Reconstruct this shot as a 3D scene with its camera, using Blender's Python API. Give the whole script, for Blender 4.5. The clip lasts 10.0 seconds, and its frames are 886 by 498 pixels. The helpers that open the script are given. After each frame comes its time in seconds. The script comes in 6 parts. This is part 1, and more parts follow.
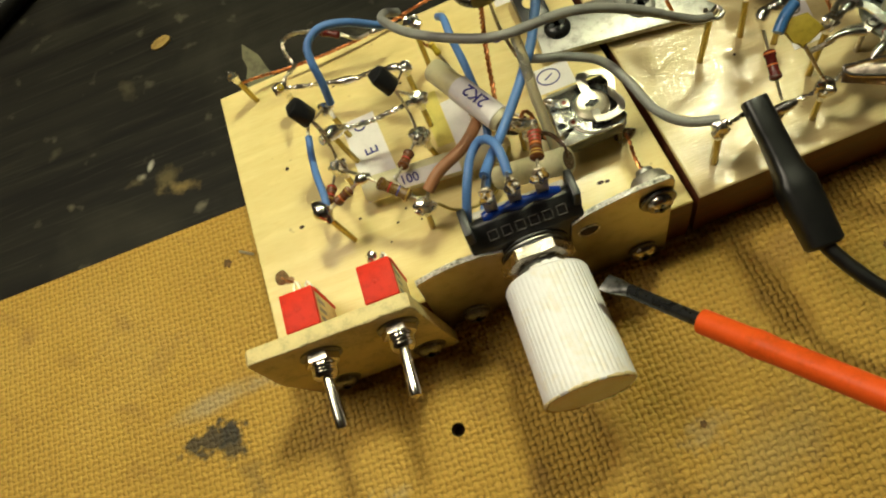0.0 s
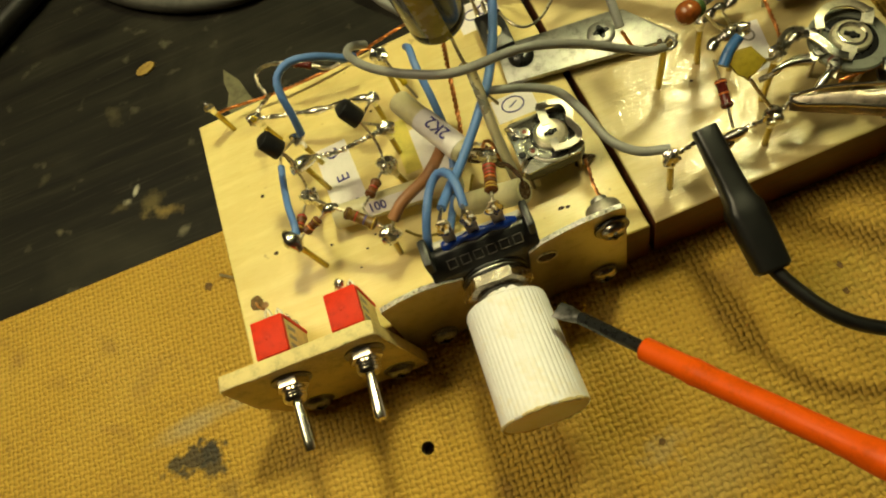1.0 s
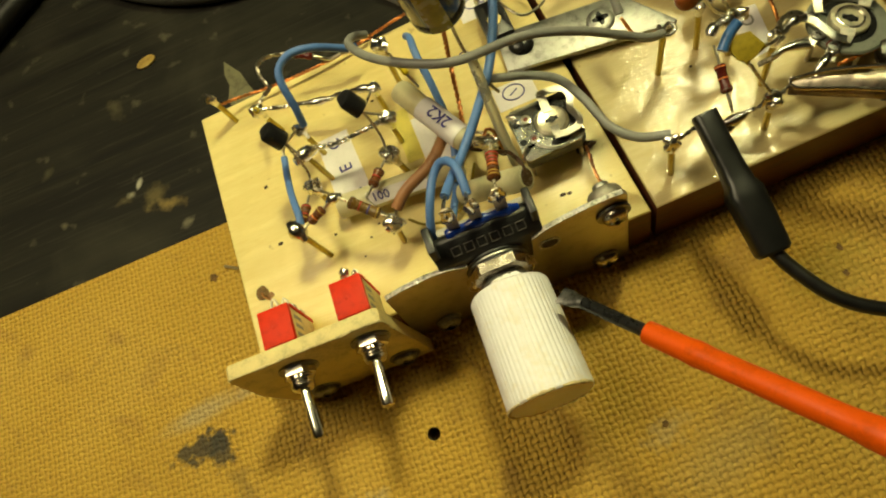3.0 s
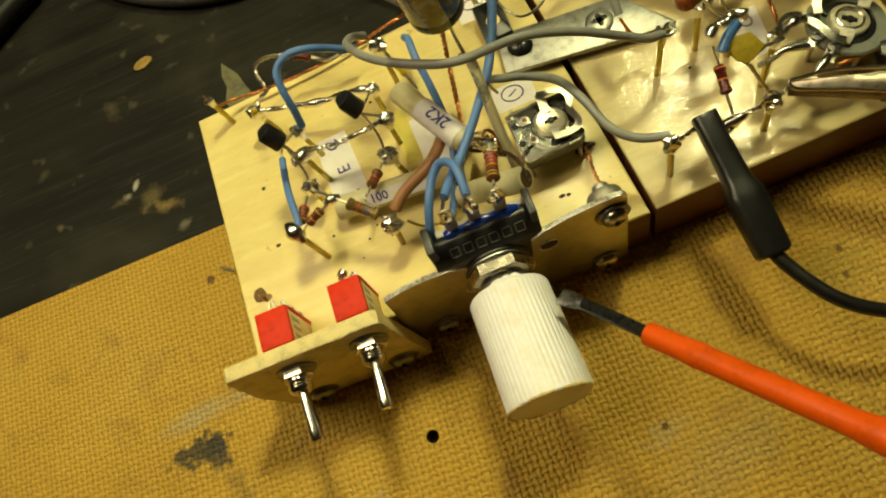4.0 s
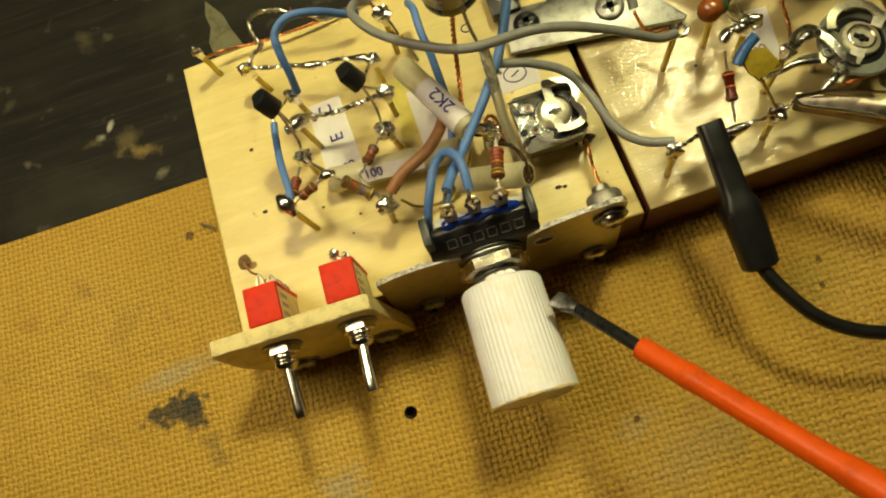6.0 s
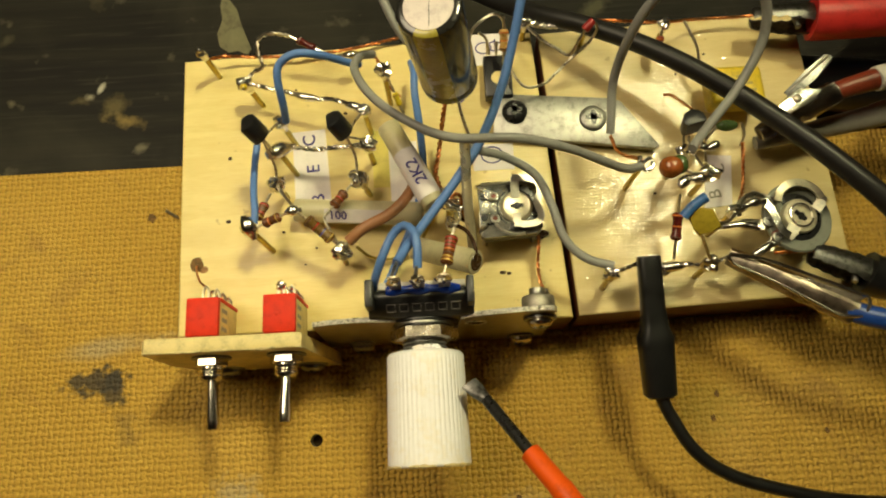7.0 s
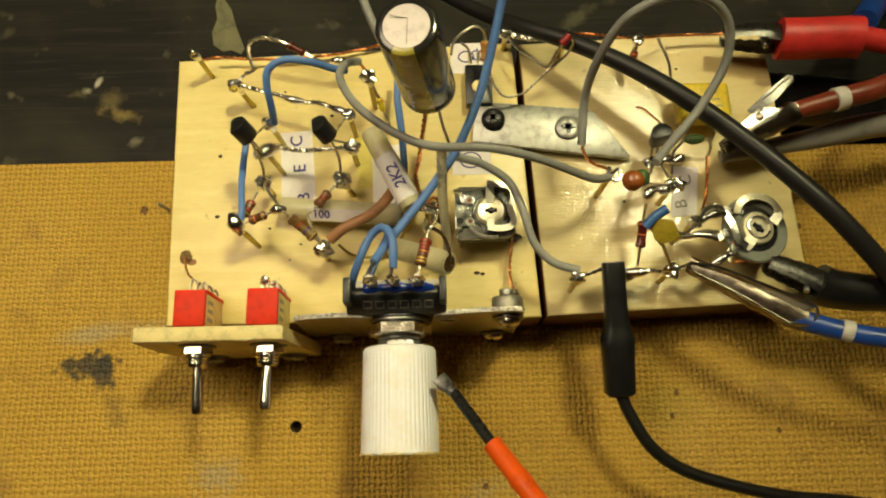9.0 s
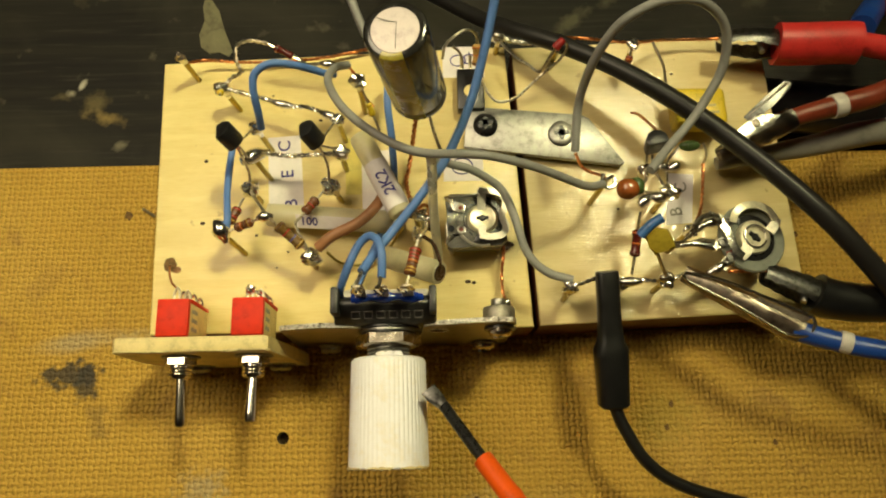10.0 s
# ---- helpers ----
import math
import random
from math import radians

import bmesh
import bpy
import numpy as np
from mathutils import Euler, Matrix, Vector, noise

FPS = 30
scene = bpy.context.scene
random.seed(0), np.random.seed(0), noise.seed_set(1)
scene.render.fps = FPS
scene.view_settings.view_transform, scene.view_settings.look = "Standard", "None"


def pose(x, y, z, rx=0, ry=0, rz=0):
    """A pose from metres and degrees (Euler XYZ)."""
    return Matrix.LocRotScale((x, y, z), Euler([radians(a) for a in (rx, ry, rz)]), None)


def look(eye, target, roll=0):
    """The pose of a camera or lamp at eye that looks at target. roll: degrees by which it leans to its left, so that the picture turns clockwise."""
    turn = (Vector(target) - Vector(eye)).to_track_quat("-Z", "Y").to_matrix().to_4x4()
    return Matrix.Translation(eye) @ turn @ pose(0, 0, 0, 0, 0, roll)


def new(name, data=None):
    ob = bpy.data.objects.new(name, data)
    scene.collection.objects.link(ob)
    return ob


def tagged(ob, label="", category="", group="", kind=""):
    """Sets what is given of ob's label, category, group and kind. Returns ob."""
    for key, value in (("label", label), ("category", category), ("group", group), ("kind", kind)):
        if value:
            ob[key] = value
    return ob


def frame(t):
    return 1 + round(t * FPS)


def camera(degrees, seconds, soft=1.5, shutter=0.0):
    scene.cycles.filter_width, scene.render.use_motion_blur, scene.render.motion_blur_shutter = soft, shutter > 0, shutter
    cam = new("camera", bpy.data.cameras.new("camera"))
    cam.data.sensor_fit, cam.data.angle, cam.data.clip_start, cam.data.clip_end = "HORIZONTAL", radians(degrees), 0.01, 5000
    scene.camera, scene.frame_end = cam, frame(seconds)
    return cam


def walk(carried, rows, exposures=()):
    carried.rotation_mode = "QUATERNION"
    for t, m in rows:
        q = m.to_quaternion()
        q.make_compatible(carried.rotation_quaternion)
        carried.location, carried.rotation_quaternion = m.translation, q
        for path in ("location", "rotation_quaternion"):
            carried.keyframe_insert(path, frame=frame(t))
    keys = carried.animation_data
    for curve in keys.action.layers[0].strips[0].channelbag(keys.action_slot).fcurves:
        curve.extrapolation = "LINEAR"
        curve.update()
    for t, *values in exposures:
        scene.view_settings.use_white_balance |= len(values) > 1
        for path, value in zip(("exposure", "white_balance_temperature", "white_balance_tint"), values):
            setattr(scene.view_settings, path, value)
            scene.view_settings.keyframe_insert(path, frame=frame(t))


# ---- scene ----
# Lengths below are in millimetres unless a name says otherwise; MM turns them into metres.
MM = 0.001
cam = camera(62.3, 10.0, soft=2.0)
CM = 0.01
PATH = [
    (0, (4.006, -4.435, 11.959), (3.866, -3.566, 10.163), -28.9),
    (0.5, (4.16, -4.559, 12.27), (3.995, -3.704, 10.47), -30.0),
    (1, (4.841, -4.435, 12.357), (4.678, -3.564, 10.564), -31.0),
    (1.5, (4.866, -4.357, 12.384), (4.678, -3.501, 10.586), -33.1),
    (2, (4.878, -4.58, 12.239), (4.705, -3.733, 10.436), -32.5),
    (2.5, (4.89, -4.541, 12.303), (4.723, -3.703, 10.496), -32.4),
    (2.7, (4.85, -4.494, 12.47), (4.674, -3.652, 10.665), -32.9),
    (4, (4.735, -4.482, 12.405), (4.574, -3.63, 10.603), -31.9),
    (4.5, (4.665, -4.526, 12.404), (4.501, -3.675, 10.602), -31.9),
    (5, (4.126, -4.418, 12.824), (3.966, -3.548, 11.031), -30.3),
    (5.2, (4.237, -4.291, 12.72), (4.134, -3.436, 10.915), -26.9),
    (6.3, (4.612, -2.941, 12.944), (4.518, -2.365, 11.031), -23.1),
    (6.5, (4.781, -2.674, 13.375), (4.769, -2.075, 11.466), -11.9),
    (7, (4.955, -2.371, 13.908), (4.943, -1.806, 11.99), -4.2),
    (7.5, (5.08, -2.051, 14.21), (5.067, -1.493, 12.289), -2.9),
    (8, (5.199, -2.073, 14.399), (5.193, -1.537, 12.472), -2.1),
    (8.5, (5.244, -2.22, 14.715), (5.257, -1.689, 12.786), 0.0),
    (9, (5.304, -2.361, 14.62), (5.303, -1.827, 12.693), -1.5),
    (9.5, (5.382, -2.105, 14.807), (5.375, -1.578, 12.878), -2.3),
    (10, (5.372, -2.165, 14.375), (5.387, -1.628, 12.449), 0.3),
]
walk(cam, [(t, look([v * CM for v in eye], [v * CM for v in target], roll)) for t, eye, target, roll in PATH],
     [(0.0, 0.08, 5650, 10), (0.5, 0.02, 6420, 4), (1.0, 0.0, 6850, -1), (5.2, 0.0, 6850, -1), (6.8, 0.0, 6500, 10), (10.0, 0.0, 6500, 10)])

# ---- world and lamps ----
world = bpy.data.worlds.new("room_air")
scene.world = world
world.use_nodes = True
world.node_tree.nodes["Background"].inputs[0].default_value = (1.0, 0.86, 0.62, 1)
world.node_tree.nodes["Background"].inputs[1].default_value = 0.17
scene.view_settings.exposure = 0.0


def lamp(name, eye, target, size, watts, colour, spread=180):
    data = bpy.data.lights.new(name, "AREA")
    data.shape, data.size, data.energy, data.color = "DISK", size, watts, colour
    data.spread = radians(spread)
    ob = new(name, data)
    ob.matrix_world = look(eye, target)
    return ob


lamp("bench_lamp", (0.280, 0.325, 0.82), (-0.03, 0.0, 0.0), 0.15, 0.235, (1.0, 0.92, 0.50), 34)
lamp("shaded_lamp", (-0.24, 0.16, 0.62), (0.0, 0.01, 0.0), 0.30, 2.55, (1.0, 0.83, 0.54))


# ---- materials ----
def material(name, colour=(0.5, 0.5, 0.5), rough=0.5, metal=0.0, **more):
    m = bpy.data.materials.new(name)
    m.use_nodes = True
    b = m.node_tree.nodes["Principled BSDF"]
    b.inputs["Base Color"].default_value = (*colour, 1)
    b.inputs["Roughness"].default_value = rough
    b.inputs["Metallic"].default_value = metal
    for key, value in more.items():
        b.inputs[key.replace("_", " ")].default_value = value
    return m


class Nodes:
    """Short hand for a material's node tree."""

    def __init__(self, m):
        self.tree = m.node_tree
        self.bsdf = m.node_tree.nodes["Principled BSDF"]
        self.where = self.add("ShaderNodeTexCoord").outputs["Object"]

    def add(self, kind, **values):
        n = self.tree.nodes.new(kind)
        for key, value in values.items():
            n.inputs[key].default_value = value
        return n

    def link(self, a, b):
        self.tree.links.new(a, b)

    def math(self, op, a, b=0.0, c=0.0):
        n = self.tree.nodes.new("ShaderNodeMath")
        n.operation = op
        for k, v in enumerate((a, b, c)):
            if isinstance(v, (int, float)):
                n.inputs[k].default_value = v
            else:
                self.link(v, n.inputs[k])
        return n.outputs[0]

    def stretch(self, sx, sy, sz, vector=None):
        n = self.add("ShaderNodeMapping")
        n.inputs["Scale"].default_value = (sx, sy, sz)
        self.link(vector or self.where, n.inputs["Vector"])
        return n.outputs[0]

    def noise(self, scale, detail=4.0, vector=None, distortion=0.0):
        n = self.add("ShaderNodeTexNoise", Scale=scale, Detail=detail, Distortion=distortion)
        self.link(vector or self.where, n.inputs["Vector"])
        return n.outputs["Fac"]

    def ramp(self, fac, *stops):
        n = self.tree.nodes.new("ShaderNodeValToRGB")
        el = n.color_ramp.elements
        while len(el) < len(stops):
            el.new(0.5)
        for e, (p, c) in zip(el, stops):
            e.position, e.color = p, (*c, 1) if len(c) == 3 else c
        self.link(fac, n.inputs[0])
        return n.outputs[0]

    def mix(self, fac, a, b, kind="MIX"):
        n = self.tree.nodes.new("ShaderNodeMix")
        n.data_type, n.blend_type = "RGBA", kind
        for slot, v in ((n.inputs[0], fac), (n.inputs[6], a), (n.inputs[7], b)):
            if isinstance(v, (int, float)):
                slot.default_value = v
            elif isinstance(v, tuple):
                slot.default_value = (*v, 1)
            else:
                self.link(v, slot)
        return n.outputs[2]

    def spot(self, x, y, rx, ry, ragged=0.8, scale=300, gain=1.6, turn=0.0):
        """A ragged soft-edged mask about (x, y), in millimetres."""
        move = self.add("ShaderNodeMapping")
        move.inputs["Location"].default_value = (-x * MM, -y * MM, 0)
        self.link(self.where, move.inputs["Vector"])
        spin = self.add("ShaderNodeMapping")
        spin.inputs["Rotation"].default_value = (0, 0, -turn)
        self.link(move.outputs[0], spin.inputs["Vector"])
        size = self.stretch(1 / (rx * MM), 1 / (ry * MM), 0, spin.outputs[0])
        length = self.add("ShaderNodeVectorMath")
        length.operation = "LENGTH"
        self.link(size, length.inputs[0])
        rag = self.math("MULTIPLY", self.math("SUBTRACT", self.noise(scale, 6), 0.5), ragged * 2)
        value = self.math("ADD", self.math("SUBTRACT", 1.0, length.outputs["Value"]), rag)
        return self.math("MINIMUM", self.math("MAXIMUM", self.math("MULTIPLY", value, gain), 0.0), 1.0)

    def bump(self, height, distance, strength=1.0):
        n = self.add("ShaderNodeBump", Distance=distance, Strength=strength)
        self.link(height, n.inputs["Height"])
        self.link(n.outputs[0], self.bsdf.inputs["Normal"])

    def colour(self, socket):
        self.link(socket, self.bsdf.inputs["Base Color"])

    def rough(self, socket):
        self.link(socket, self.bsdf.inputs["Roughness"])


def worn(name, colour, rough, metal=0.0, scale=900, amount=0.25, tint=None, bump=0.0, **more):
    """A plain colour with blotches, a second finer grain, and uneven gloss."""
    m = material(name, colour, rough, metal, **more)
    n = Nodes(m)
    a, b = n.noise(scale, 5), n.noise(scale * 6, 3)
    dark = tint or tuple(v * (1 - amount * 1.6) for v in colour)
    light = tuple(min(1, v * (1 + amount * 0.5)) for v in colour)
    both = n.math("ADD", n.math("MULTIPLY", a, 0.7), n.math("MULTIPLY", b, 0.3))
    n.colour(n.ramp(both, (0.32, dark), (0.5, colour), (0.68, light)))
    n.rough(n.math("ADD", rough - 0.1, n.math("MULTIPLY", a, 0.2)))
    if bump:
        n.bump(both, bump * MM)
    return m


def wood(name, pale, deep, rough, coat=0.0, relief=0.05, blotch=(0.92, 0.90, 0.82), lines=0.4, ripple=0.0, spots=()):
    """Pale softwood with the grain along x."""
    m = material(name, pale, rough, Coat_Weight=coat, Coat_Roughness=0.1 if ripple else 0.07, Coat_IOR=1.55 if ripple else 1.5)
    n = Nodes(m)
    grain = n.noise(1.0, 6, n.stretch(40, 420, 300), 0.8)
    fibre = n.noise(1.0, 3, n.stretch(350, 4200, 4200))
    wide = n.noise(70, 4)
    c = n.mix(n.math("MULTIPLY", n.ramp(grain, (0.42, (1, 1, 1)), (0.58, (0, 0, 0))), lines), pale, deep)
    c = n.mix(n.math("MULTIPLY", n.ramp(fibre, (0.45, (0, 0, 0)), (0.7, (1, 1, 1))), 0.3), c, deep)
    mottle = n.noise(1.0, 5, n.stretch(160, 420, 300), 0.6)
    c = n.mix(n.ramp(mottle, (0.5, (0, 0, 0)), (0.72, (0.35, 0.35, 0.35))), c, tuple(min(1.0, v * 1.15 + 0.01) for v in pale))
    c = n.mix(n.ramp(wide, (0.45, (0, 0, 0)), (0.75, (0.7, 0.7, 0.7))), c, blotch, "MULTIPLY")
    specks = n.noise(420, 2)
    c = n.mix(n.ramp(specks, (0.72, (0, 0, 0)), (0.77, (0.5, 0.5, 0.5))), c, (0.36, 0.22, 0.08))
    for x, y, rx, ry, tone, most in spots:
        c = n.mix(n.math("MULTIPLY", n.spot(x, y, rx, ry, 0.9, 260, 1.0), most), c, tone)
    n.colour(c)
    n.rough(n.math("ADD", rough - 0.12, n.math("MULTIPLY", grain, 0.25)))
    height = n.math("ADD", n.math("MULTIPLY", grain, 0.5), n.math("MULTIPLY", fibre, 0.5))
    n.bump(height, relief * MM)
    if ripple:
        # brushed varnish: short ridges along the grain, crossed by faint ones
        ridges = n.math("MULTIPLY", n.noise(1.0, 1.0, n.stretch(600, 2100, 500)), 0.8)
        crossing = n.math("MULTIPLY", n.noise(1.0, 0.0, n.stretch(1500, 560, 300)), 0.45)
        pools = n.math("MULTIPLY", n.noise(250, 1.0), 0.6)
        height = n.math("MULTIPLY", n.math("ADD", n.math("ADD", ridges, crossing), pools), ripple)
    if coat:
        film = n.add("ShaderNodeBump", Distance=relief * 0.7 * MM, Strength=1.0)
        n.link(height, film.inputs["Height"])
        n.link(film.outputs[0], n.bsdf.inputs["Coat Normal"])
    return m


PINE = wood("bare_pine", (0.78, 0.645, 0.265), (0.67, 0.49, 0.15), 0.5, 0.14, 0.09, lines=0.28, spots=(
    (19, 24, 5, 4, (0.60, 0.38, 0.13), 0.35), (34, 22, 4, 4, (0.58, 0.34, 0.12), 0.45), (30, 10, 5, 4, (0.60, 0.40, 0.14), 0.35), (36, 42, 7, 4, (0.58, 0.38, 0.15), 0.4), (46, 38, 6, 6, (0.62, 0.42, 0.17), 0.4),
    (48, 17, 6, 5, (0.42, 0.24, 0.09), 0.5), (54, 12, 7, 3.5, (0.50, 0.30, 0.11), 0.4), (20, 41, 9, 2.0, (0.60, 0.44, 0.19), 0.4), (16, 30, 4, 3, (0.72, 0.54, 0.18), 0.4), (60, 46, 6, 6, (0.60, 0.42, 0.18), 0.3), (10, 49, 7, 1.4, (0.58, 0.44, 0.20), 0.35)))
VARNISHED = wood("varnished_pine", (0.75, 0.62, 0.30), (0.63, 0.48, 0.19), 0.40, 1.0, 0.12, lines=0.4, ripple=2.1, spots=((20, 24, 7, 5, (0.46, 0.30, 0.11), 0.4), (14, 18, 8, 3, (0.52, 0.36, 0.15), 0.35), (28, 34, 8, 5, (0.52, 0.36, 0.15), 0.35), (8, 8, 6, 4, (0.50, 0.34, 0.12), 0.3)))
RED_EDGE = wood("red_brown_edge", (0.15, 0.045, 0.018), (0.085, 0.026, 0.012), 0.5, 0.2, 0.08, lines=0.8)
ALLOY_EDGE = worn("sheared_alloy_edge", (0.70, 0.67, 0.60), 0.32, 1.0, 1800, 0.5, bump=0.35)


def hardboard_material():
    m = material("hardboard_mesh_side", (0.42, 0.27, 0.08), 0.62)
    n = Nodes(m)
    wob = n.add("ShaderNodeTexNoise", Scale=640.0, Detail=4.0)
    n.link(n.where, wob.inputs["Vector"])
    shift = n.add("ShaderNodeVectorMath")
    shift.operation = "MULTIPLY_ADD"
    n.link(wob.outputs["Color"], shift.inputs[0])
    shift.inputs[1].default_value = (0.0013, 0.0010, 0)
    n.link(n.where, shift.inputs[2])
    sep = n.add("ShaderNodeSeparateXYZ")
    n.link(shift.outputs[0], sep.inputs[0])
    u, v = n.math("MULTIPLY", sep.outputs[0], 1 / 0.00106), n.math("MULTIPLY", sep.outputs[1], 1 / 0.00118)
    i, j = n.math("ROUND", u), n.math("ROUND", v)
    du, dv = n.math("SUBTRACT", u, i), n.math("SUBTRACT", v, j)
    over_warp = n.math("COSINE", n.math("MULTIPLY", n.math("ADD", v, i), math.pi))
    over_weft = n.math("COSINE", n.math("MULTIPLY", n.math("ADD", n.math("ADD", u, j), 1.0), math.pi))
    warp = n.math("ADD", n.math("SUBTRACT", 1.0, n.math("MULTIPLY", n.math("MULTIPLY", du, du), 4.6)), n.math("MULTIPLY", over_warp, 0.55))
    weft = n.math("ADD", n.math("SUBTRACT", 1.0, n.math("MULTIPLY", n.math("MULTIPLY", dv, dv), 7.0)), n.math("MULTIPLY", over_weft, 0.55))
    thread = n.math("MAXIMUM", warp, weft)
    # mask of the pits between threads, for shade put into the colour
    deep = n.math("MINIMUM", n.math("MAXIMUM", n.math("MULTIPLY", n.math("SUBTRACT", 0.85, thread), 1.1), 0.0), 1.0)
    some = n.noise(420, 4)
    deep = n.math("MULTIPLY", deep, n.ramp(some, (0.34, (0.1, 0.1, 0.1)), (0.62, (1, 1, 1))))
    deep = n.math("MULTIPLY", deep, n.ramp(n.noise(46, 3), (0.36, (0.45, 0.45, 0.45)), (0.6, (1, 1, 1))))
    fleck = n.noise(1500, 3)
    wide, fine = n.noise(28, 5), n.noise(4200, 3)
    c = n.ramp(wide, (0.3, (0.60, 0.36, 0.047)), (0.55, (0.705, 0.432, 0.06)), (0.75, (0.75, 0.48, 0.095)))
    c = n.mix(n.math("MULTIPLY", fine, 0.45), c, (0.26, 0.15, 0.035))
    c = n.mix(n.ramp(fleck, (0.55, (0, 0, 0)), (0.75, (0.55, 0.55, 0.55))), c, (0.80, 0.58, 0.10))
    # crevice shade of the weave, painted as dark brown besides the bump
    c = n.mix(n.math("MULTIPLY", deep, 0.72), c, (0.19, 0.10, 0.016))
    dirt = n.ramp(n.noise(75, 6, None, 0.8), (0.58, (0, 0, 0)), (0.74, (0.45, 0.45, 0.45)))
    c = n.mix(dirt, c, (0.20, 0.10, 0.045))
    for x, y, rx, ry, turn, tone, most in (
        (-17.0, 1.0, 11, 2.4, 0.12, (0.46, 0.42, 0.30), 0.5), (-4.0, 1.5, 7, 2.0, 0.0, (0.46, 0.42, 0.30), 0.35), (8.8, -27.3, 6, 4.5, 0.0, (0.42, 0.39, 0.28), 0.5),
        (-18.4, -5.6, 6.8, 2.8, 0.12, (0.05, 0.045, 0.035), 0.9), (-14.8, -6.6, 2.9, 4.4, 0.2, (0.05, 0.045, 0.035), 0.85), (-12.0, -14.0, 2.4, 6.5, 0.35, (0.08, 0.06, 0.035), 0.4),
(66, -38, 16, 7, 0.5, (0.36, 0.30, 0.14), 0.35), (60, -31, 5, 3, 0.3, (0.46, 0.42, 0.30), 0.3), (96, -16, 9, 6, 0.2, (0.34, 0.30, 0.05), 0.3)):
        c = n.mix(n.math("MULTIPLY", n.spot(x, y, rx, ry, 1.15 if rx < 11 else 0.6, 520 if rx < 11 else 130, 1.3 if most < 0.8 else 2.4, turn), most), c, tone)
    n.colour(c)
    height = n.math("ADD", n.math("MULTIPLY", thread, 0.55), n.math("MULTIPLY", fine, 0.35))
    n.bump(height, 0.7 * MM)
    return m


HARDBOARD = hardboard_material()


def black_paint():
    m = material("black_painted_wood", (0.012, 0.012, 0.012), 0.5, Specular_IOR_Level=0.14)
    n = Nodes(m)
    grain = n.noise(1.0, 5, n.stretch(14, 420, 420), 0.5)
    patch = n.noise(32, 6, None, 0.4)
    c = n.ramp(grain, (0.35, (0.007, 0.006, 0.005)), (0.7, (0.017, 0.015, 0.011)))
    c = n.mix(n.ramp(patch, (0.50, (0, 0, 0)), (0.76, (0.6, 0.6, 0.6))), c, (0.045, 0.040, 0.028))
    scuff = n.noise(190, 3)
    c = n.mix(n.ramp(scuff, (0.66, (0, 0, 0)), (0.80, (0.45, 0.45, 0.45))), c, (0.16, 0.145, 0.09))
    rub = n.noise(1.0, 4, n.stretch(60, 900, 900))
    c = n.mix(n.ramp(rub, (0.54, (0, 0, 0)), (0.72, (0.5, 0.5, 0.5))), c, (0.036, 0.032, 0.022))
    for x, y, rx, ry, turn, tone, most in (
        (-18.4, 50.9, 5.0, 2.0, -0.25, (0.24, 0.17, 0.055), 0.75), (-21.0, 54.2, 3.6, 3.4, 0.6, (0.16, 0.125, 0.05), 0.55), (-26.4, 57.0, 1.5, 1.1, 0.2, (0.34, 0.31, 0.22), 0.8),
        (-24.4, 58.8, 0.8, 1.9, -0.5, (0.42, 0.40, 0.32), 0.9), (-28.6, 56.0, 2.6, 1.2, 0.0, (0.15, 0.12, 0.05), 0.5), (-14.6, 44.3, 1.9, 1.3, 0.4, (0.20, 0.18, 0.12), 0.6),
        (-27.2, 82.6, 2.2, 4.2, 0.3, (0.10, 0.085, 0.045), 0.5), (-43.8, 56.5, 1.6, 1.0, 0.0, (0.17, 0.15, 0.09), 0.6), (-47.0, 72.0, 2.4, 1.4, 0.7, (0.10, 0.09, 0.05), 0.45),
        (85.6, 73.0, 6.0, 2.2, 0.6, (0.115, 0.11, 0.06), 0.6), (94.0, 77.6, 3.2, 1.8, 0.6, (0.10, 0.095, 0.05), 0.5), (128, 77, 3.6, 2.0, 0.4, (0.085, 0.08, 0.045), 0.5)):
        c = n.mix(n.math("MULTIPLY", n.spot(x, y, rx, ry, 0.9, 420, 1.2, turn), most), c, tone)
    n.colour(c)
    n.rough(n.math("ADD", 0.42, n.math("MULTIPLY", grain, 0.3)))
    n.bump(grain, 0.09 * MM)
    return m


BLACK_PAINT = black_paint()
WALL = worn("room_plaster", (0.36, 0.31, 0.22), 0.9, scale=5, amount=0.1)
SOLDER = worn("solder", (0.86, 0.84, 0.78), 0.22, 1.0, 1500, 0.3, bump=0.05)
LEAD = worn("tinned_lead", (0.60, 0.55, 0.43), 0.30, 1.0, 2500, 0.3)
BRASS = worn("brass_pin", (0.50, 0.39, 0.095), 0.34, 1.0, 2200, 0.2)
COPPER = worn("copper_strand", (0.66, 0.27, 0.09), 0.32, 1.0, 2500, 0.4)
CHROME = worn("chrome", (0.62, 0.58, 0.52), 0.2, 1.0, 900, 0.08)
STEEL = worn("zinc_plated_steel", (0.37, 0.365, 0.335), 0.42, 1.0, 600, 0.3, bump=0.02)
ALLOY = worn("aluminium_sheet", (0.56, 0.52, 0.44), 0.36, 1.0, 500, 0.15, bump=0.01)
DARK_STEEL = worn("dark_steel", (0.27, 0.265, 0.25), 0.38, 1.0, 1500, 0.4)
GUNMETAL = worn("black_oxide", (0.03, 0.03, 0.03), 0.28, 0.6, 900, 0.2)
BLACK_PLASTIC = worn("black_plastic", (0.014, 0.014, 0.014), 0.38, scale=1200, amount=0.3, bump=0.02)
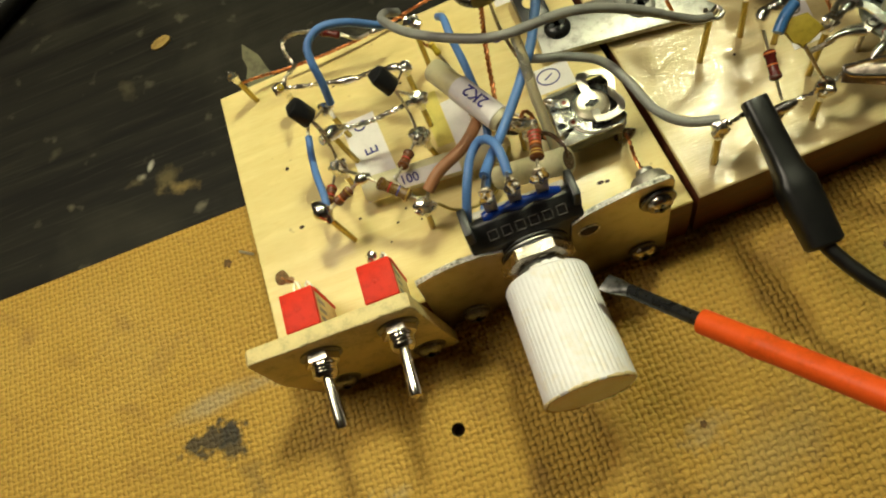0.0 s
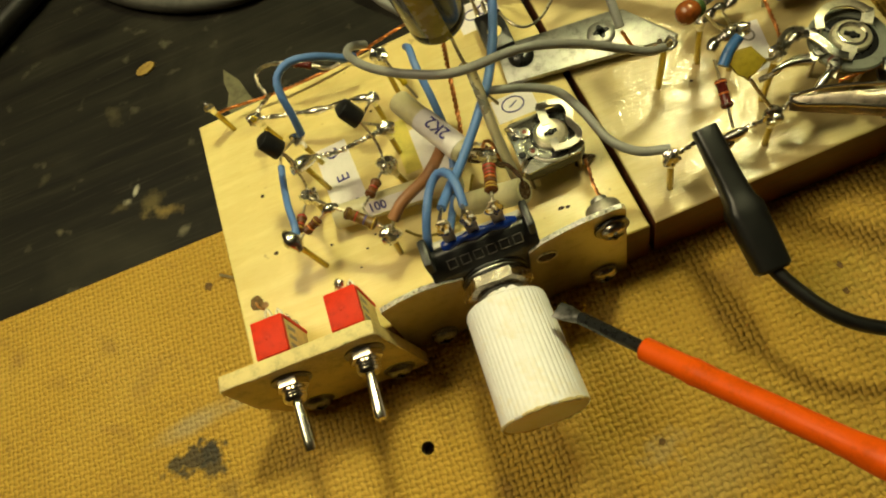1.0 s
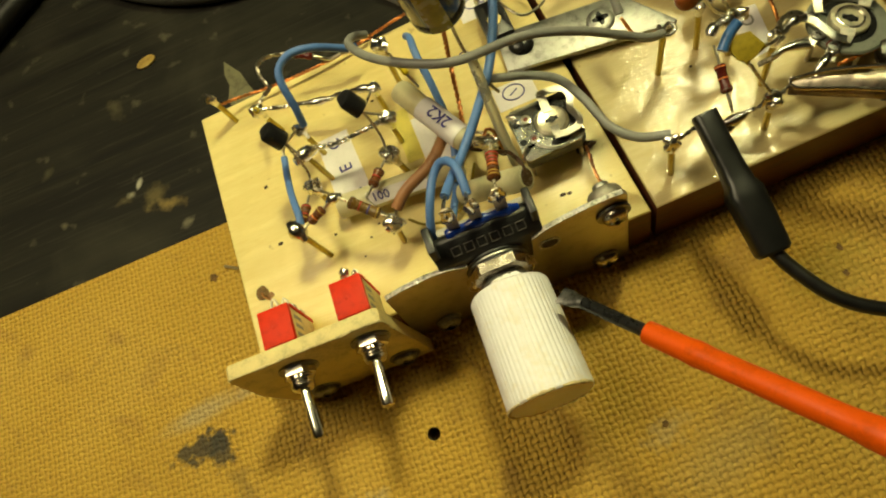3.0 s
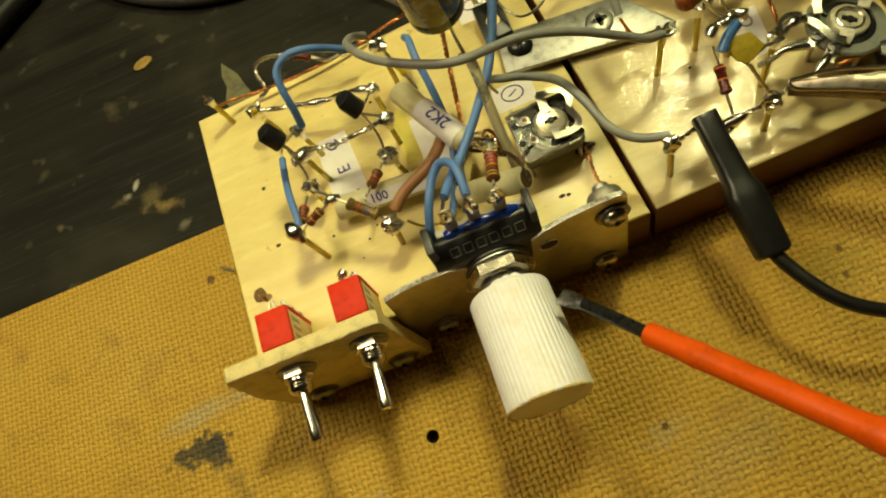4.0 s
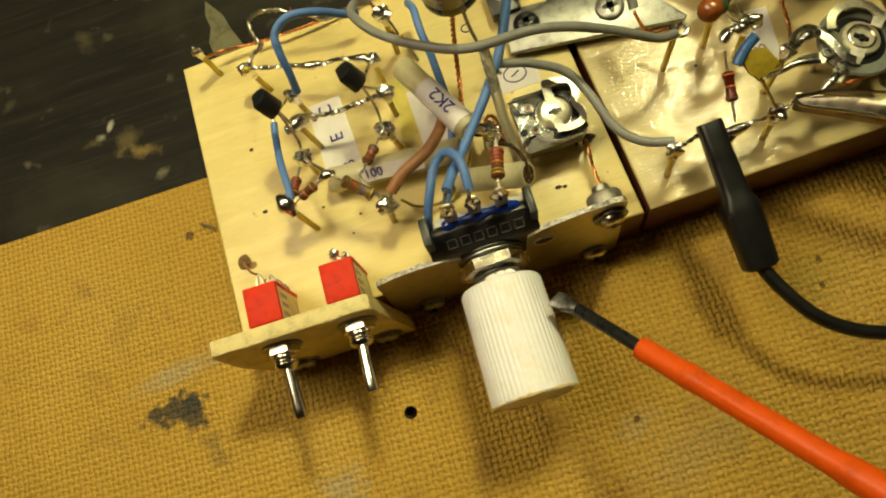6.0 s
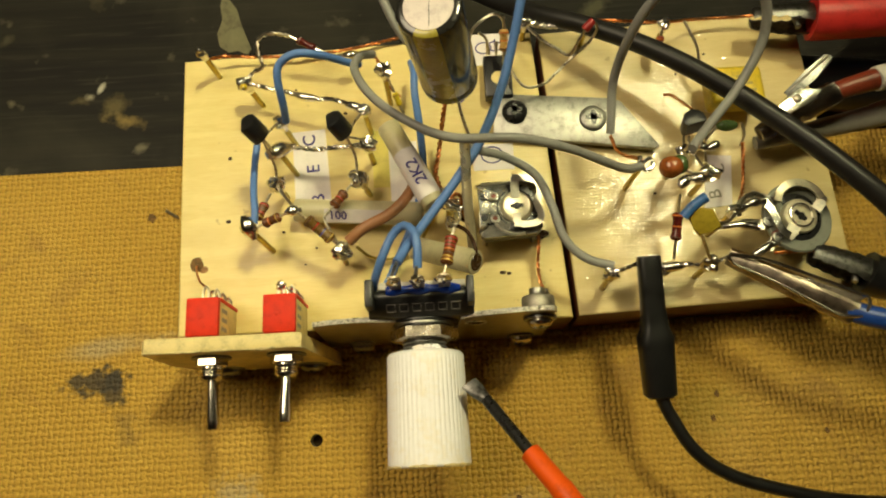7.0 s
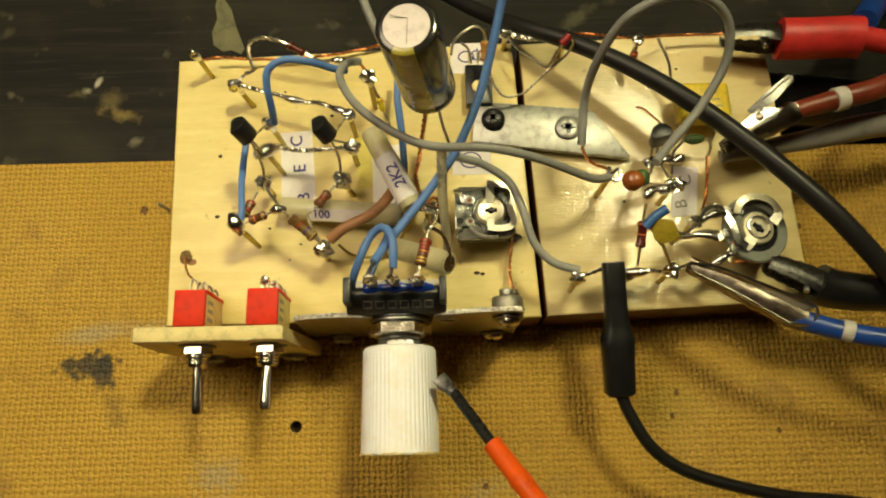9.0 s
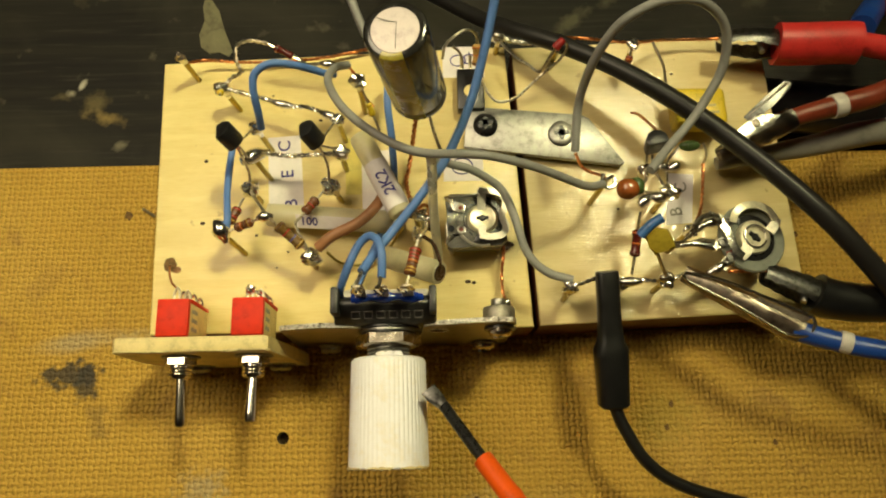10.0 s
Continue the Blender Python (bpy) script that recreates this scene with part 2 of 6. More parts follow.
BLACK_RUBBER = worn("black_rubber", (0.008, 0.008, 0.008), 0.33, scale=500, amount=0.3, bump=0.05, Specular_IOR_Level=0.5)
EPOXY = worn("black_epoxy", (0.012, 0.012, 0.013), 0.34, scale=2500, amount=0.3, bump=0.03)
RED_PLASTIC = worn("red_plastic", (0.68, 0.030, 0.006), 0.5, scale=700, amount=0.12, Specular_IOR_Level=0.2)
ORANGE = worn("orange_insulation", (0.76, 0.095, 0.005), 0.4, scale=300, amount=0.14, Specular_IOR_Level=0.3)
RED_RUBBER = worn("red_rubber", (0.55, 0.03, 0.025), 0.42, scale=350, amount=0.2)
BROWN_RED = worn("brown_red_boot", (0.18, 0.032, 0.013), 0.35, scale=400, amount=0.25)
BLUE_RUBBER = worn("blue_rubber", (0.012, 0.055, 0.28), 0.35, scale=400, amount=0.2)
WHITE_BAND = worn("greyed_white_sleeve", (0.55, 0.52, 0.46), 0.5, scale=500, amount=0.2)
KNOB_WHITE = worn("white_plastic", (0.88, 0.87, 0.90), 0.42, scale=190, amount=0.07, tint=(0.83, 0.77, 0.68), Subsurface_Weight=0.0)
CREAM = worn("cream_painted_board", (0.70, 0.57, 0.25), 0.48, scale=420, amount=0.2, bump=0.1)
BLUE_WIRE = worn("blue_pvc", (0.10, 0.21, 0.52), 0.42, scale=300, amount=0.14)
GREY_WIRE = worn("grey_pvc", (0.27, 0.27, 0.25), 0.45, scale=300, amount=0.14)
DARK_GREY = worn("dark_grey_pvc", (0.016, 0.015, 0.014), 0.4, scale=200, amount=0.2, Specular_IOR_Level=0.35)
BROWN_WIRE = worn("brown_pvc", (0.33, 0.15, 0.065), 0.42, scale=300, amount=0.18)
SLEEVE = worn("milky_sleeving", (0.72, 0.66, 0.42), 0.36, scale=300, amount=0.12, Transmission_Weight=0.4)
CLEAR = worn("clear_sleeving", (0.72, 0.68, 0.52), 0.3, scale=300, amount=0.12, Transmission_Weight=0.6)
PAPER = worn("white_paper", (0.84, 0.79, 0.78), 0.7, scale=350, amount=0.06)
INK = worn("blue_ink", (0.045, 0.035, 0.25), 0.6, scale=2500, amount=0.3)
GREY_INK = worn("grey_ink", (0.30, 0.28, 0.24), 0.6, scale=2500, amount=0.3)
PRINT = worn("raised_black_lettering", (0.11, 0.10, 0.095), 0.24, scale=2000, amount=0.3)
BLUE_SEAL = worn("blue_sealant", (0.008, 0.035, 0.28), 0.16, scale=900, amount=0.2)
RES_BROWN = worn("brown_lacquer", (0.17, 0.062, 0.022), 0.26, scale=1800, amount=0.2)
RES_RED = worn("dull_red_plastic", (0.32, 0.022, 0.02), 0.35, scale=1800, amount=0.2)
RES_DEEP = worn("deep_red_lacquer", (0.10, 0.014, 0.010), 0.24, scale=1800, amount=0.2)
OLIVE_BROWN = worn("olive_brown_lacquer", (0.17, 0.10, 0.028), 0.26, scale=1800, amount=0.25)
YELLOWED = worn("yellowed_plastic", (0.62, 0.50, 0.25), 0.5, scale=900, amount=0.35, bump=0.1)
RES_TAN = worn("tan_lacquer", (0.50, 0.30, 0.09), 0.28, scale=1800, amount=0.2)
BAND_RED = worn("red_band", (0.40, 0.025, 0.015), 0.3, scale=3000, amount=0.1)
BAND_GOLD = worn("gold_band", (0.50, 0.33, 0.06), 0.3, 0.4, 3000, 0.1)
BAND_BROWN = worn("brown_band", (0.10, 0.04, 0.02), 0.3, scale=3000, amount=0.1)
BAND_BLUE = worn("violet_band", (0.08, 0.07, 0.28), 0.3, scale=3000, amount=0.1)
BAND_ORANGE = worn("orange_band", (0.65, 0.18, 0.03), 0.3, scale=3000, amount=0.1)
YELLOW = worn("yellow_lacquer", (0.70, 0.52, 0.025), 0.34, scale=800, amount=0.2)
OLIVE = worn("olive_lacquer", (0.36, 0.27, 0.025), 0.32, scale=1300, amount=0.2)
GREEN = worn("green_lacquer", (0.07, 0.12, 0.035), 0.25, scale=1300, amount=0.2)
TERRACOTTA = worn("terracotta_lacquer", (0.30, 0.085, 0.018), 0.2, scale=1300, amount=0.25)
CERAMIC_BLUE = worn("blue_lacquer", (0.05, 0.15, 0.40), 0.3, scale=1300, amount=0.2)
PHENOLIC = worn("black_phenolic", (0.03, 0.03, 0.028), 0.34, scale=800, amount=0.3)
PALE_BRASS = worn("pale_nickel_brass", (0.80, 0.74, 0.54), 0.32, 0.75, 1200, 0.15)
GREEN_GREY = worn("green_grey_phenolic", (0.20, 0.215, 0.175), 0.42, scale=500, amount=0.2)
SHEEN_GREY = worn("sheened_plate", (0.44, 0.43, 0.39), 0.2, 0.9, 350, 0.6, bump=0.1)
GREEN_SLEEVE = worn("dark_cap_sleeve", (0.020, 0.019, 0.017), 0.16, scale=500, amount=0.15, Coat_Weight=0.1)
STRIPE = worn("olive_gold_stripe", (0.36, 0.30, 0.035), 0.26, scale=500, amount=0.15, Coat_Weight=0.1)
CAN_TOP = worn("aluminium_can_top", (0.46, 0.42, 0.40), 0.5, 1.0, 700, 0.14, bump=0.02)
NICKEL = worn("dull_nickel", (0.50, 0.47, 0.40), 0.36, 0.85, 900, 0.2)
BOLT = worn("bright_bolt_steel", (0.56, 0.50, 0.42), 0.26, 1.0, 900, 0.35, bump=0.03)
ZINC = worn("dull_zinc", (0.36, 0.335, 0.28), 0.55, 0.9, 900, 0.35, bump=0.03)
RUST = worn("brown_flux_stain", (0.36, 0.18, 0.06), 0.6, scale=900, amount=0.4)
PIT = worn("brown_pit", (0.17, 0.095, 0.03), 0.9, scale=900, amount=0.5)
JAW = worn("worn_plated_jaw", (0.58, 0.50, 0.40), 0.38, 1.0, 700, 0.35, bump=0.03)
TAR = worn("flux_residue", (0.05, 0.025, 0.012), 0.25, scale=1500, amount=0.4)
PALE_PAINT = worn("pale_paint_patch", (0.14, 0.128, 0.065), 0.75, scale=170, amount=0.4, bump=0.1)
AMBER = worn("amber_drop", (0.36, 0.24, 0.07), 0.2, scale=500, amount=0.25)
TAPE = worn("yellow_tape", (0.74, 0.62, 0.12), 0.4, scale=400, amount=0.12)
PROBE_GREY = worn("smoky_grey_pvc", (0.24, 0.225, 0.19), 0.38, scale=200, amount=0.2)
DUSTY = worn("dusty_grey_pvc", (0.075, 0.072, 0.06), 0.6, scale=120, amount=0.3)
HOLE = worn("dark_hole_wall", (0.05, 0.028, 0.012), 0.9, scale=900, amount=0.3)


# ---- mesh helpers, in millimetres ----
bases = {}


def mesh_of(name, bm, mats, base, sharp=38):
    me = bpy.data.meshes.new(name)
    for v in bm.verts:
        v.co = (v.co - base) * MM
    bmesh.ops.recalc_face_normals(bm, faces=bm.faces)
    bm.to_mesh(me)
    bm.free()
    for m in mats if isinstance(mats, (list, tuple)) else [mats]:
        me.materials.append(m)
    me.polygons.foreach_set("use_smooth", [True] * len(me.polygons))
    me.set_sharp_from_angle(angle=radians(sharp))
    return me


def root(name, base, label, category, group="", kind=""):
    """The Empty of a thing that has parts."""
    ob = new(name)
    ob.empty_display_size = 0.002
    base = Vector(base)
    ob.location = base * MM
    bases[ob] = base
    return tagged(ob, label, category, group, kind)


def part(name, bm, mats, parent, label="", sharp=38):
    """Links a bmesh as one mesh object under a thing or a part."""
    base = bases[parent]
    ob = new(name, mesh_of(name, bm, mats, base, sharp))
    ob.parent = parent
    bases[ob] = base
    return tagged(ob, label)


def thing(name, bm, mats, base, label, category, group="", kind="", sharp=38):
    """Links a bmesh as a thing of one mesh, with its origin at base."""
    base = Vector(base)
    ob = new(name, mesh_of(name, bm, mats, base, sharp))
    ob.location = base * MM
    bases[ob] = base
    return tagged(ob, label, category, group, kind)


def box(lo, hi, bevel=0.0, bm=None, segments=2):
    bm = bm or bmesh.new()
    lo, hi = Vector(lo), Vector(hi)
    made = bmesh.ops.create_cube(bm, size=1.0)["verts"]
    for v in made:
        v.co = Vector(((lo[k] + hi[k]) / 2 + v.co[k] * (hi[k] - lo[k]) for k in range(3)))
    if bevel:
        edges = list({e for v in made for e in v.link_edges})
        bmesh.ops.bevel(bm, geom=edges, offset=bevel, segments=segments, affect="EDGES", profile=0.5)
    return bm


def side_axes(way):
    way = Vector(way).normalized()
    a = way.cross(Vector((0, 0, 1)) if abs(way.z) < 0.9 else Vector((1, 0, 0))).normalized()
    return way, a, way.cross(a).normalized()


def lathe(p, way, profile, seg=20, bm=None, ripple=0, depth=0.0, mat=0):
    """Turns a profile of (distance along, radius) about the axis from p."""
    bm = bm or bmesh.new()
    p = Vector(p)
    way, a, b = side_axes(way)
    rings = []
    for d, r in profile:
        ring = []
        for k in range(seg):
            t = 2 * math.pi * k / seg
            rr = r + (depth if ripple and k % 2 else 0.0)
            ring.append(bm.verts.new(p + way * d + (a * math.cos(t) + b * math.sin(t)) * rr))
        rings.append(ring)
    for r0, r1 in zip(rings, rings[1:]):
        for k in range(seg):
            bm.faces.new((r0[k], r0[(k + 1) % seg], r1[(k + 1) % seg], r1[k])).material_index = mat
    bm.faces.new(rings[0][::-1]).material_index = mat
    bm.faces.new(rings[-1]).material_index = mat
    return bm


def rod(p, q, r, r2=None, seg=12, bm=None, soft=0.0):
    p, q = Vector(p), Vector(q)
    length = (q - p).length
    r2 = r if r2 is None else r2
    s = min(soft, length * 0.4)
    prof = [(0, r), (length, r2)] if not s else [(0, r - s), (s * 0.3, r - s * 0.3), (s, r), (length - s, r2), (length - s * 0.3, r2 - s * 0.3), (length, r2 - s)]
    return lathe(p, q - p, prof, seg, bm)


def curve_points(pts, step=1.0):
    """Catmull-Rom through the points, at about even steps."""
    pts = [Vector(p) for p in pts]
    ends = [pts[0] * 2 - pts[1], *pts, pts[-1] * 2 - pts[-2]]
    out = []
    for a, b, c, d in zip(ends, ends[1:], ends[2:], ends[3:]):
        n = max(2, int((c - b).length / step))
        for k in range(n):
            t = k / n
            out.append(0.5 * (2 * b + (c - a) * t + (2 * a - 5 * b + 4 * c - d) * t * t + (3 * b - a - 3 * c + d) * t ** 3))
    return out + [pts[-1]]


def tube(pts, r, seg=10, bm=None, step=0.8, turns=None, wander=0.0):
    """A round wire swept along a smooth line. turns: (pitch, radius, phase) winds it about that line."""
    bm = bm or bmesh.new()
    line = curve_points(pts, step)
    if wander:
        line = [p + Vector(noise.noise_vector(p * 0.35)) * wander if 0 < k < len(line) - 1 else p for k, p in enumerate(line)]
    way = (line[1] - line[0]).normalized()
    _, a, _ = side_axes(way)
    if turns:
        pitch, radius, phase = turns
        run, wound = 0.0, []
        for k, p in enumerate(line):
            d = (line[min(k + 1, len(line) - 1)] - line[max(k - 1, 0)]).normalized()
            a = (a - d * a.dot(d)).normalized()
            b = d.cross(a)
            run += (p - line[k - 1]).length if k else 0
            t = 2 * math.pi * run / pitch + phase
            wound.append(p + (a * math.cos(t) + b * math.sin(t)) * radius)
        line = wound
        _, a, _ = side_axes((line[1] - line[0]).normalized())
    rings = []
    for k, p in enumerate(line):
        d = (line[min(k + 1, len(line) - 1)] - line[max(k - 1, 0)]).normalized()
        a = (a - d * a.dot(d)).normalized()
        b = d.cross(a)
        rr = r(k / (len(line) - 1)) if callable(r) else r
        rings.append([bm.verts.new(p + (a * math.cos(2 * math.pi * j / seg) + b * math.sin(2 * math.pi * j / seg)) * rr) for j in range(seg)])
    for r0, r1 in zip(rings, rings[1:]):
        for j in range(seg):
            bm.faces.new((r0[j], r0[(j + 1) % seg], r1[(j + 1) % seg], r1[j]))
    bm.faces.new(rings[0][::-1])
    bm.faces.new(rings[-1])
    return bm


def twist(pts, r=0.22, pitch=2.2, strands=2, bm=None):
    bm = bm or bmesh.new()
    for k in range(strands):
        tube(pts, r, 6, bm, 0.35, (pitch, r * 0.95, 2 * math.pi * k / strands))
    return bm


def blob(c, size, bm=None, rough=0.18, level=3, way=None):
    """A lumpy drop, size being its three radii."""
    bm = bm or bmesh.new()
    c = Vector(c)
    turn = (Vector(way).to_track_quat("Z", "Y").to_matrix() if way is not None else Matrix.Identity(3))
    for v in bmesh.ops.create_icosphere(bm, subdivisions=level, radius=1.0)["verts"]:
        n = 1 + rough * noise.noise(v.co * 1.3 + c * 0.37) * 1.6
        v.co = c + turn @ Vector((v.co.x * size[0], v.co.y * size[1], v.co.z * size[2])) * n
    return bm


def solder_lump(tip, base, size):
    """A blob of solder with a collar running down the pin and side lumps where leads join."""
    tip, base = Vector(tip), Vector(base)
    down = (base - tip).normalized()
    r = (size[0] + size[1]) / 2
    bm = blob(tip, size, None, 0.4, 3)
    lathe(tip, down, [(0, r * 0.95), (r * 0.7, r * 0.86), (r * 1.3, 0.72), (r * 1.9, 0.58), (r * 2.2, 0.5)], 14, bm)
    for k in range(3):
        t = 2.1 * k + tip.x * 1.7
        blob(tip + Vector((math.cos(t), math.sin(t), 0.25 * math.sin(3 * t))) * r * 0.8, (r * 0.5, r * 0.42, r * 0.46), bm, 0.4, 2)
    return bm


def plate(outline, origin, u, v, thick, bevel=0.0, bm=None, edge_mat=None):
    """A flat polygon (a, b) in the plane of u and v, thickened along u x v."""
    bm = bm or bmesh.new()
    origin, u, v = Vector(origin), Vector(u).normalized(), Vector(v).normalized()
    w = u.cross(v) * thick
    low = [bm.verts.new(origin + u * a + v * b) for a, b in outline]
    top = [bm.verts.new(p.co + w) for p in low]
    faces = [bm.faces.new(low[::-1]), bm.faces.new(top)]
    for k in range(len(low)):
        f = bm.faces.new((low[k], low[(k + 1) % len(low)], top[(k + 1) % len(low)], top[k]))
        if edge_mat is not None:
            f.material_index = edge_mat
    if bevel:
        edges = list({e for f in faces for e in f.edges})
        bmesh.ops.bevel(bm, geom=edges, offset=bevel, segments=2, affect="EDGES", profile=0.5)
    return bm


def flat_blot(c, rx, ry, z, seed, thick=0.12, jag=0.35, n=40, turn=0.0):
    """A thin uneven spill or stain with its own outline."""
    pts = []
    for k in range(n):
        t = 2 * math.pi * k / n
        r = 1 + jag * noise.noise(Vector((math.cos(t) * 1.4, math.sin(t) * 1.4, seed * 7.3))) * 1.6 + jag * 0.4 * noise.noise(Vector((math.cos(t) * 5, math.sin(t) * 5, seed * 3.1)))
        x, y = rx * r * math.cos(t), ry * r * math.sin(t)
        pts.append((c[0] + x * math.cos(turn) - y * math.sin(turn), c[1] + x * math.sin(turn) + y * math.cos(turn)))
    return plate(pts, (0, 0, z), (1, 0, 0), (0, 1, 0), thick, thick * 0.4)


def letters(text, centre, right, up, height, mats, parent, name="lettering", label="", fat=0.02):
    """Handwriting or print from the built-in font, laid on a surface as a thin mesh."""
    data = bpy.data.curves.new(name, "FONT")
    data.body, data.size, data.align_x, data.align_y = text, height * 1.35, "CENTER", "CENTER"
    data.extrude, data.offset, data.resolution_u = 0.03, fat, 3
    tmp = bpy.data.objects.new(name, data)
    me = bpy.data.meshes.new_from_object(tmp)
    bpy.data.objects.remove(tmp)
    right, up = Vector(right).normalized(), Vector(up).normalized()
    out = right.cross(up).normalized()
    bm = bmesh.new()
    bm.from_mesh(me)
    bpy.data.meshes.remove(me)
    for v in bm.verts:
        v.co = Vector(centre) + right * v.co.x + up * v.co.y + out * (v.co.z + 0.03)
    return part(name, bm, mats, parent, label)


# ---- the room and the bench ----
thing("wall_north", box((-1500, 1500, -800), (1500, 1600, 1700)), WALL, (0, 1550, -800), "plain warm plaster wall", "wall", kind="structure")
thing("wall_south", box((-1500, -1600, -800), (1500, -1500, 1700)), WALL, (0, -1550, -800), "plain warm plaster wall", "wall", kind="structure")
thing("wall_east", box((1500, -1600, -800), (1600, 1600, 1700)), WALL, (1550, 0, -800), "plain warm plaster wall", "wall", kind="structure")
thing("wall_west", box((-1600, -1600, -800), (-1500, 1600, 1700)), WALL, (-1550, 0, -800), "plain warm plaster wall", "wall", kind="structure")
thing("ceiling", box((-1600, -1600, 1700), (1600, 1600, 1760)), WALL, (0, 0, 1700), "plain warm plaster ceiling", "ceiling", kind="structure")
thing("floor", box((-1600, -1600, -860), (1600, 1600, -800)), WALL, (0, 0, -860), "plain floor below the bench", "floor", kind="structure")

HB = -3.4          # the bench top lies this far under the hardboard's upper face
bench = root("workbench", (0, 0, -800), "worn black-painted wooden workbench with glue stains", "workbench")
part("benchtop", box((-600, -400, HB - 30), (800, 420, HB), 1.5), BLACK_PAINT, bench)
for x in (-560, 700):
    for y in (-360, 340):
        part("leg", box((x, y, -800), (x + 60, y + 60, HB - 30), 2), BLACK_PAINT, bench)

# spills and flaked patches on the bench top
def spill(c, rx, ry, mat, seed, label, thick=0.25, jag=0.35, turn=0.0, z=HB, name="paint_spot", category="paint spot"):
    return thing(name, flat_blot(c, rx, ry, z + 0.02, seed, thick, jag, 44, turn), mat, (c[0], c[1], z), label, category, kind="structure")


patch = plate([(1.8, 82), (5.0, 77), (6.3, 72.5), (8.6, 66.6), (7.8, 65.2), (5.6, 66.4), (3.6, 66.0), (1.4, 67.8), (0.8, 71), (1.9, 74.5), (1.2, 78)], (0, 0, HB + 0.02), (1, 0, 0), (0, 1, 0), 0.2, 0.05)
thing("paint_patch", patch, PALE_PAINT, (4, 72, HB), "pale flaked paint patch on the black bench top", "paint patch", kind="structure")
spill((-17.2, 92.0), 2.3, 1.6, AMBER, 4, "amber resin drop on the black bench top", 0.5, 0.2, 0.3, name="resin_drop", category="resin drop")
# hardboard sheet, its mesh side up, with a drilled hole
def hardboard_sheet():
    bm = bmesh.new()
    hx, hy, r, n = 23.6, -18.2, 1.15, 24
    x0, x1, y0, y1 = -420.0, 520.0, -330.0, 38.0
    top_ring, corner = [], []
    for k in range(n):
        t = 2 * math.pi * k / n
        top_ring.append((hx + r * math.cos(t), hy + r * math.sin(t)))
        c, s = math.cos(t), math.sin(t)
        m = 1 / max(abs(c), abs(s))
        corner.append((hx + 9 * c * m, hy + 9 * s * m))
    ring = [bm.verts.new((x, y, 0)) for x, y in top_ring]
    square = [bm.verts.new((x, y, 0)) for x, y in corner]
    low = [bm.verts.new((x, y, -3.0)) for x, y in top_ring]
    for k in range(n):
        j = (k + 1) % n
        bm.faces.new((ring[k], square[k], square[j], ring[j]))
        bm.faces.new((ring[k], ring[j], low[j], low[k])).material_index = 1
    bm.faces.new(low).material_index = 1
    xs, ys = [x0, hx - 9, hx + 9, x1], [y0, hy - 9, hy + 9, y1]
    for i in range(3):
        for j in range(3):
            if i == 1 and j == 1:
                continue
            bm.faces.new([bm.verts.new(p) for p in ((xs[i], ys[j], 0), (xs[i + 1], ys[j], 0), (xs[i + 1], ys[j + 1], 0), (xs[i], ys[j + 1], 0))])
    for a, b in (((x0, y0), (x1, y0)), ((x1, y0), (x1, y1)), ((x1, y1), (x0, y1)), ((x0, y1), (x0, y0))):
        bm.faces.new([bm.verts.new(p) for p in ((*a, 0), (*a, HB), (*b, HB), (*b, 0))])
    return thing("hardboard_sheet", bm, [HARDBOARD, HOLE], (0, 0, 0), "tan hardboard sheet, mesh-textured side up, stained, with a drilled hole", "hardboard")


hardboard_sheet()


def stain(c, rx, ry, mat, seed, label, jag=0.5, turn=0.0):
    return thing("stain", flat_blot(c, rx, ry, 0.0, seed, 0.05, jag, 48, turn), mat, (c[0], c[1], 0), label, "stain", kind="structure")


for k, (x, y, r) in enumerate([(-9.8, 27.0, 0.8), (98.0, -13.5, 0.5), (96.7, -17.8, 0.5), (60, -30, 0.5), (117, -21, 0.45), (127, 20, 0.5)]):
    stain((x, y), r, r * 1.2, PIT, 20 + k, "small dark pit in the hardboard", 0.3)
thing("wire_offcut", rod((-6.8, 28.3, 0.4), (-4.2, 26.6, 0.4), 0.3, seg=8), LEAD, (-5.5, 27.4, 0), "tiny bright wire offcut on the hardboard", "wire offcut")

# ---- the two wooden blocks ----
TOP = 12.6


def block(name, outline, mats, label, holes=()):
    bm = bmesh.new()
    low = [bm.verts.new((x, y, 0.02)) for x, y in outline]
    top = [bm.verts.new((x, y, TOP)) for x, y in outline]
    bm.faces.new(low[::-1])
    bm.faces.new(top)
    for k in range(len(low)):
        f = bm.faces.new((low[k], low[(k + 1) % len(low)], top[(k + 1) % len(low)], top[k]))
        f.material_index = 1
    bmesh.ops.bevel(bm, geom=[e for e in bm.edges if abs(e.verts[0].co.z - e.verts[1].co.z) < 1 and e.verts[0].co.z > 1], offset=0.45, segments=3, affect="EDGES", profile=0.5)
    return thing(name, bm, mats, (outline[0][0], outline[0][1], 0), label, "wooden block", "wooden blocks under the circuit", sharp=60)


block("wooden_block", [(1.5, 0), (70.9, 0), (68.0, 57.0), (0.0, 54.6)], [PINE, RED_EDGE], "pale bare pine block with brown sides, carrying soldered parts")
block("wooden_block", [(72.0, 0.2), (121.0, 2.0), (119.6, 58.4), (69.4, 56.6)], [VARNISHED, RED_EDGE], "glossy varnished pine block with red-brown sides, carrying soldered parts")


def pock(x, y, rx, ry, mat, label, name="mark", seed=1, z=TOP, category="mark"):
    return thing(name, flat_blot((x, y), rx, ry, z - 0.03, seed, 0.05, 0.14, 28), mat, (x, y, z), label, category, kind="structure")


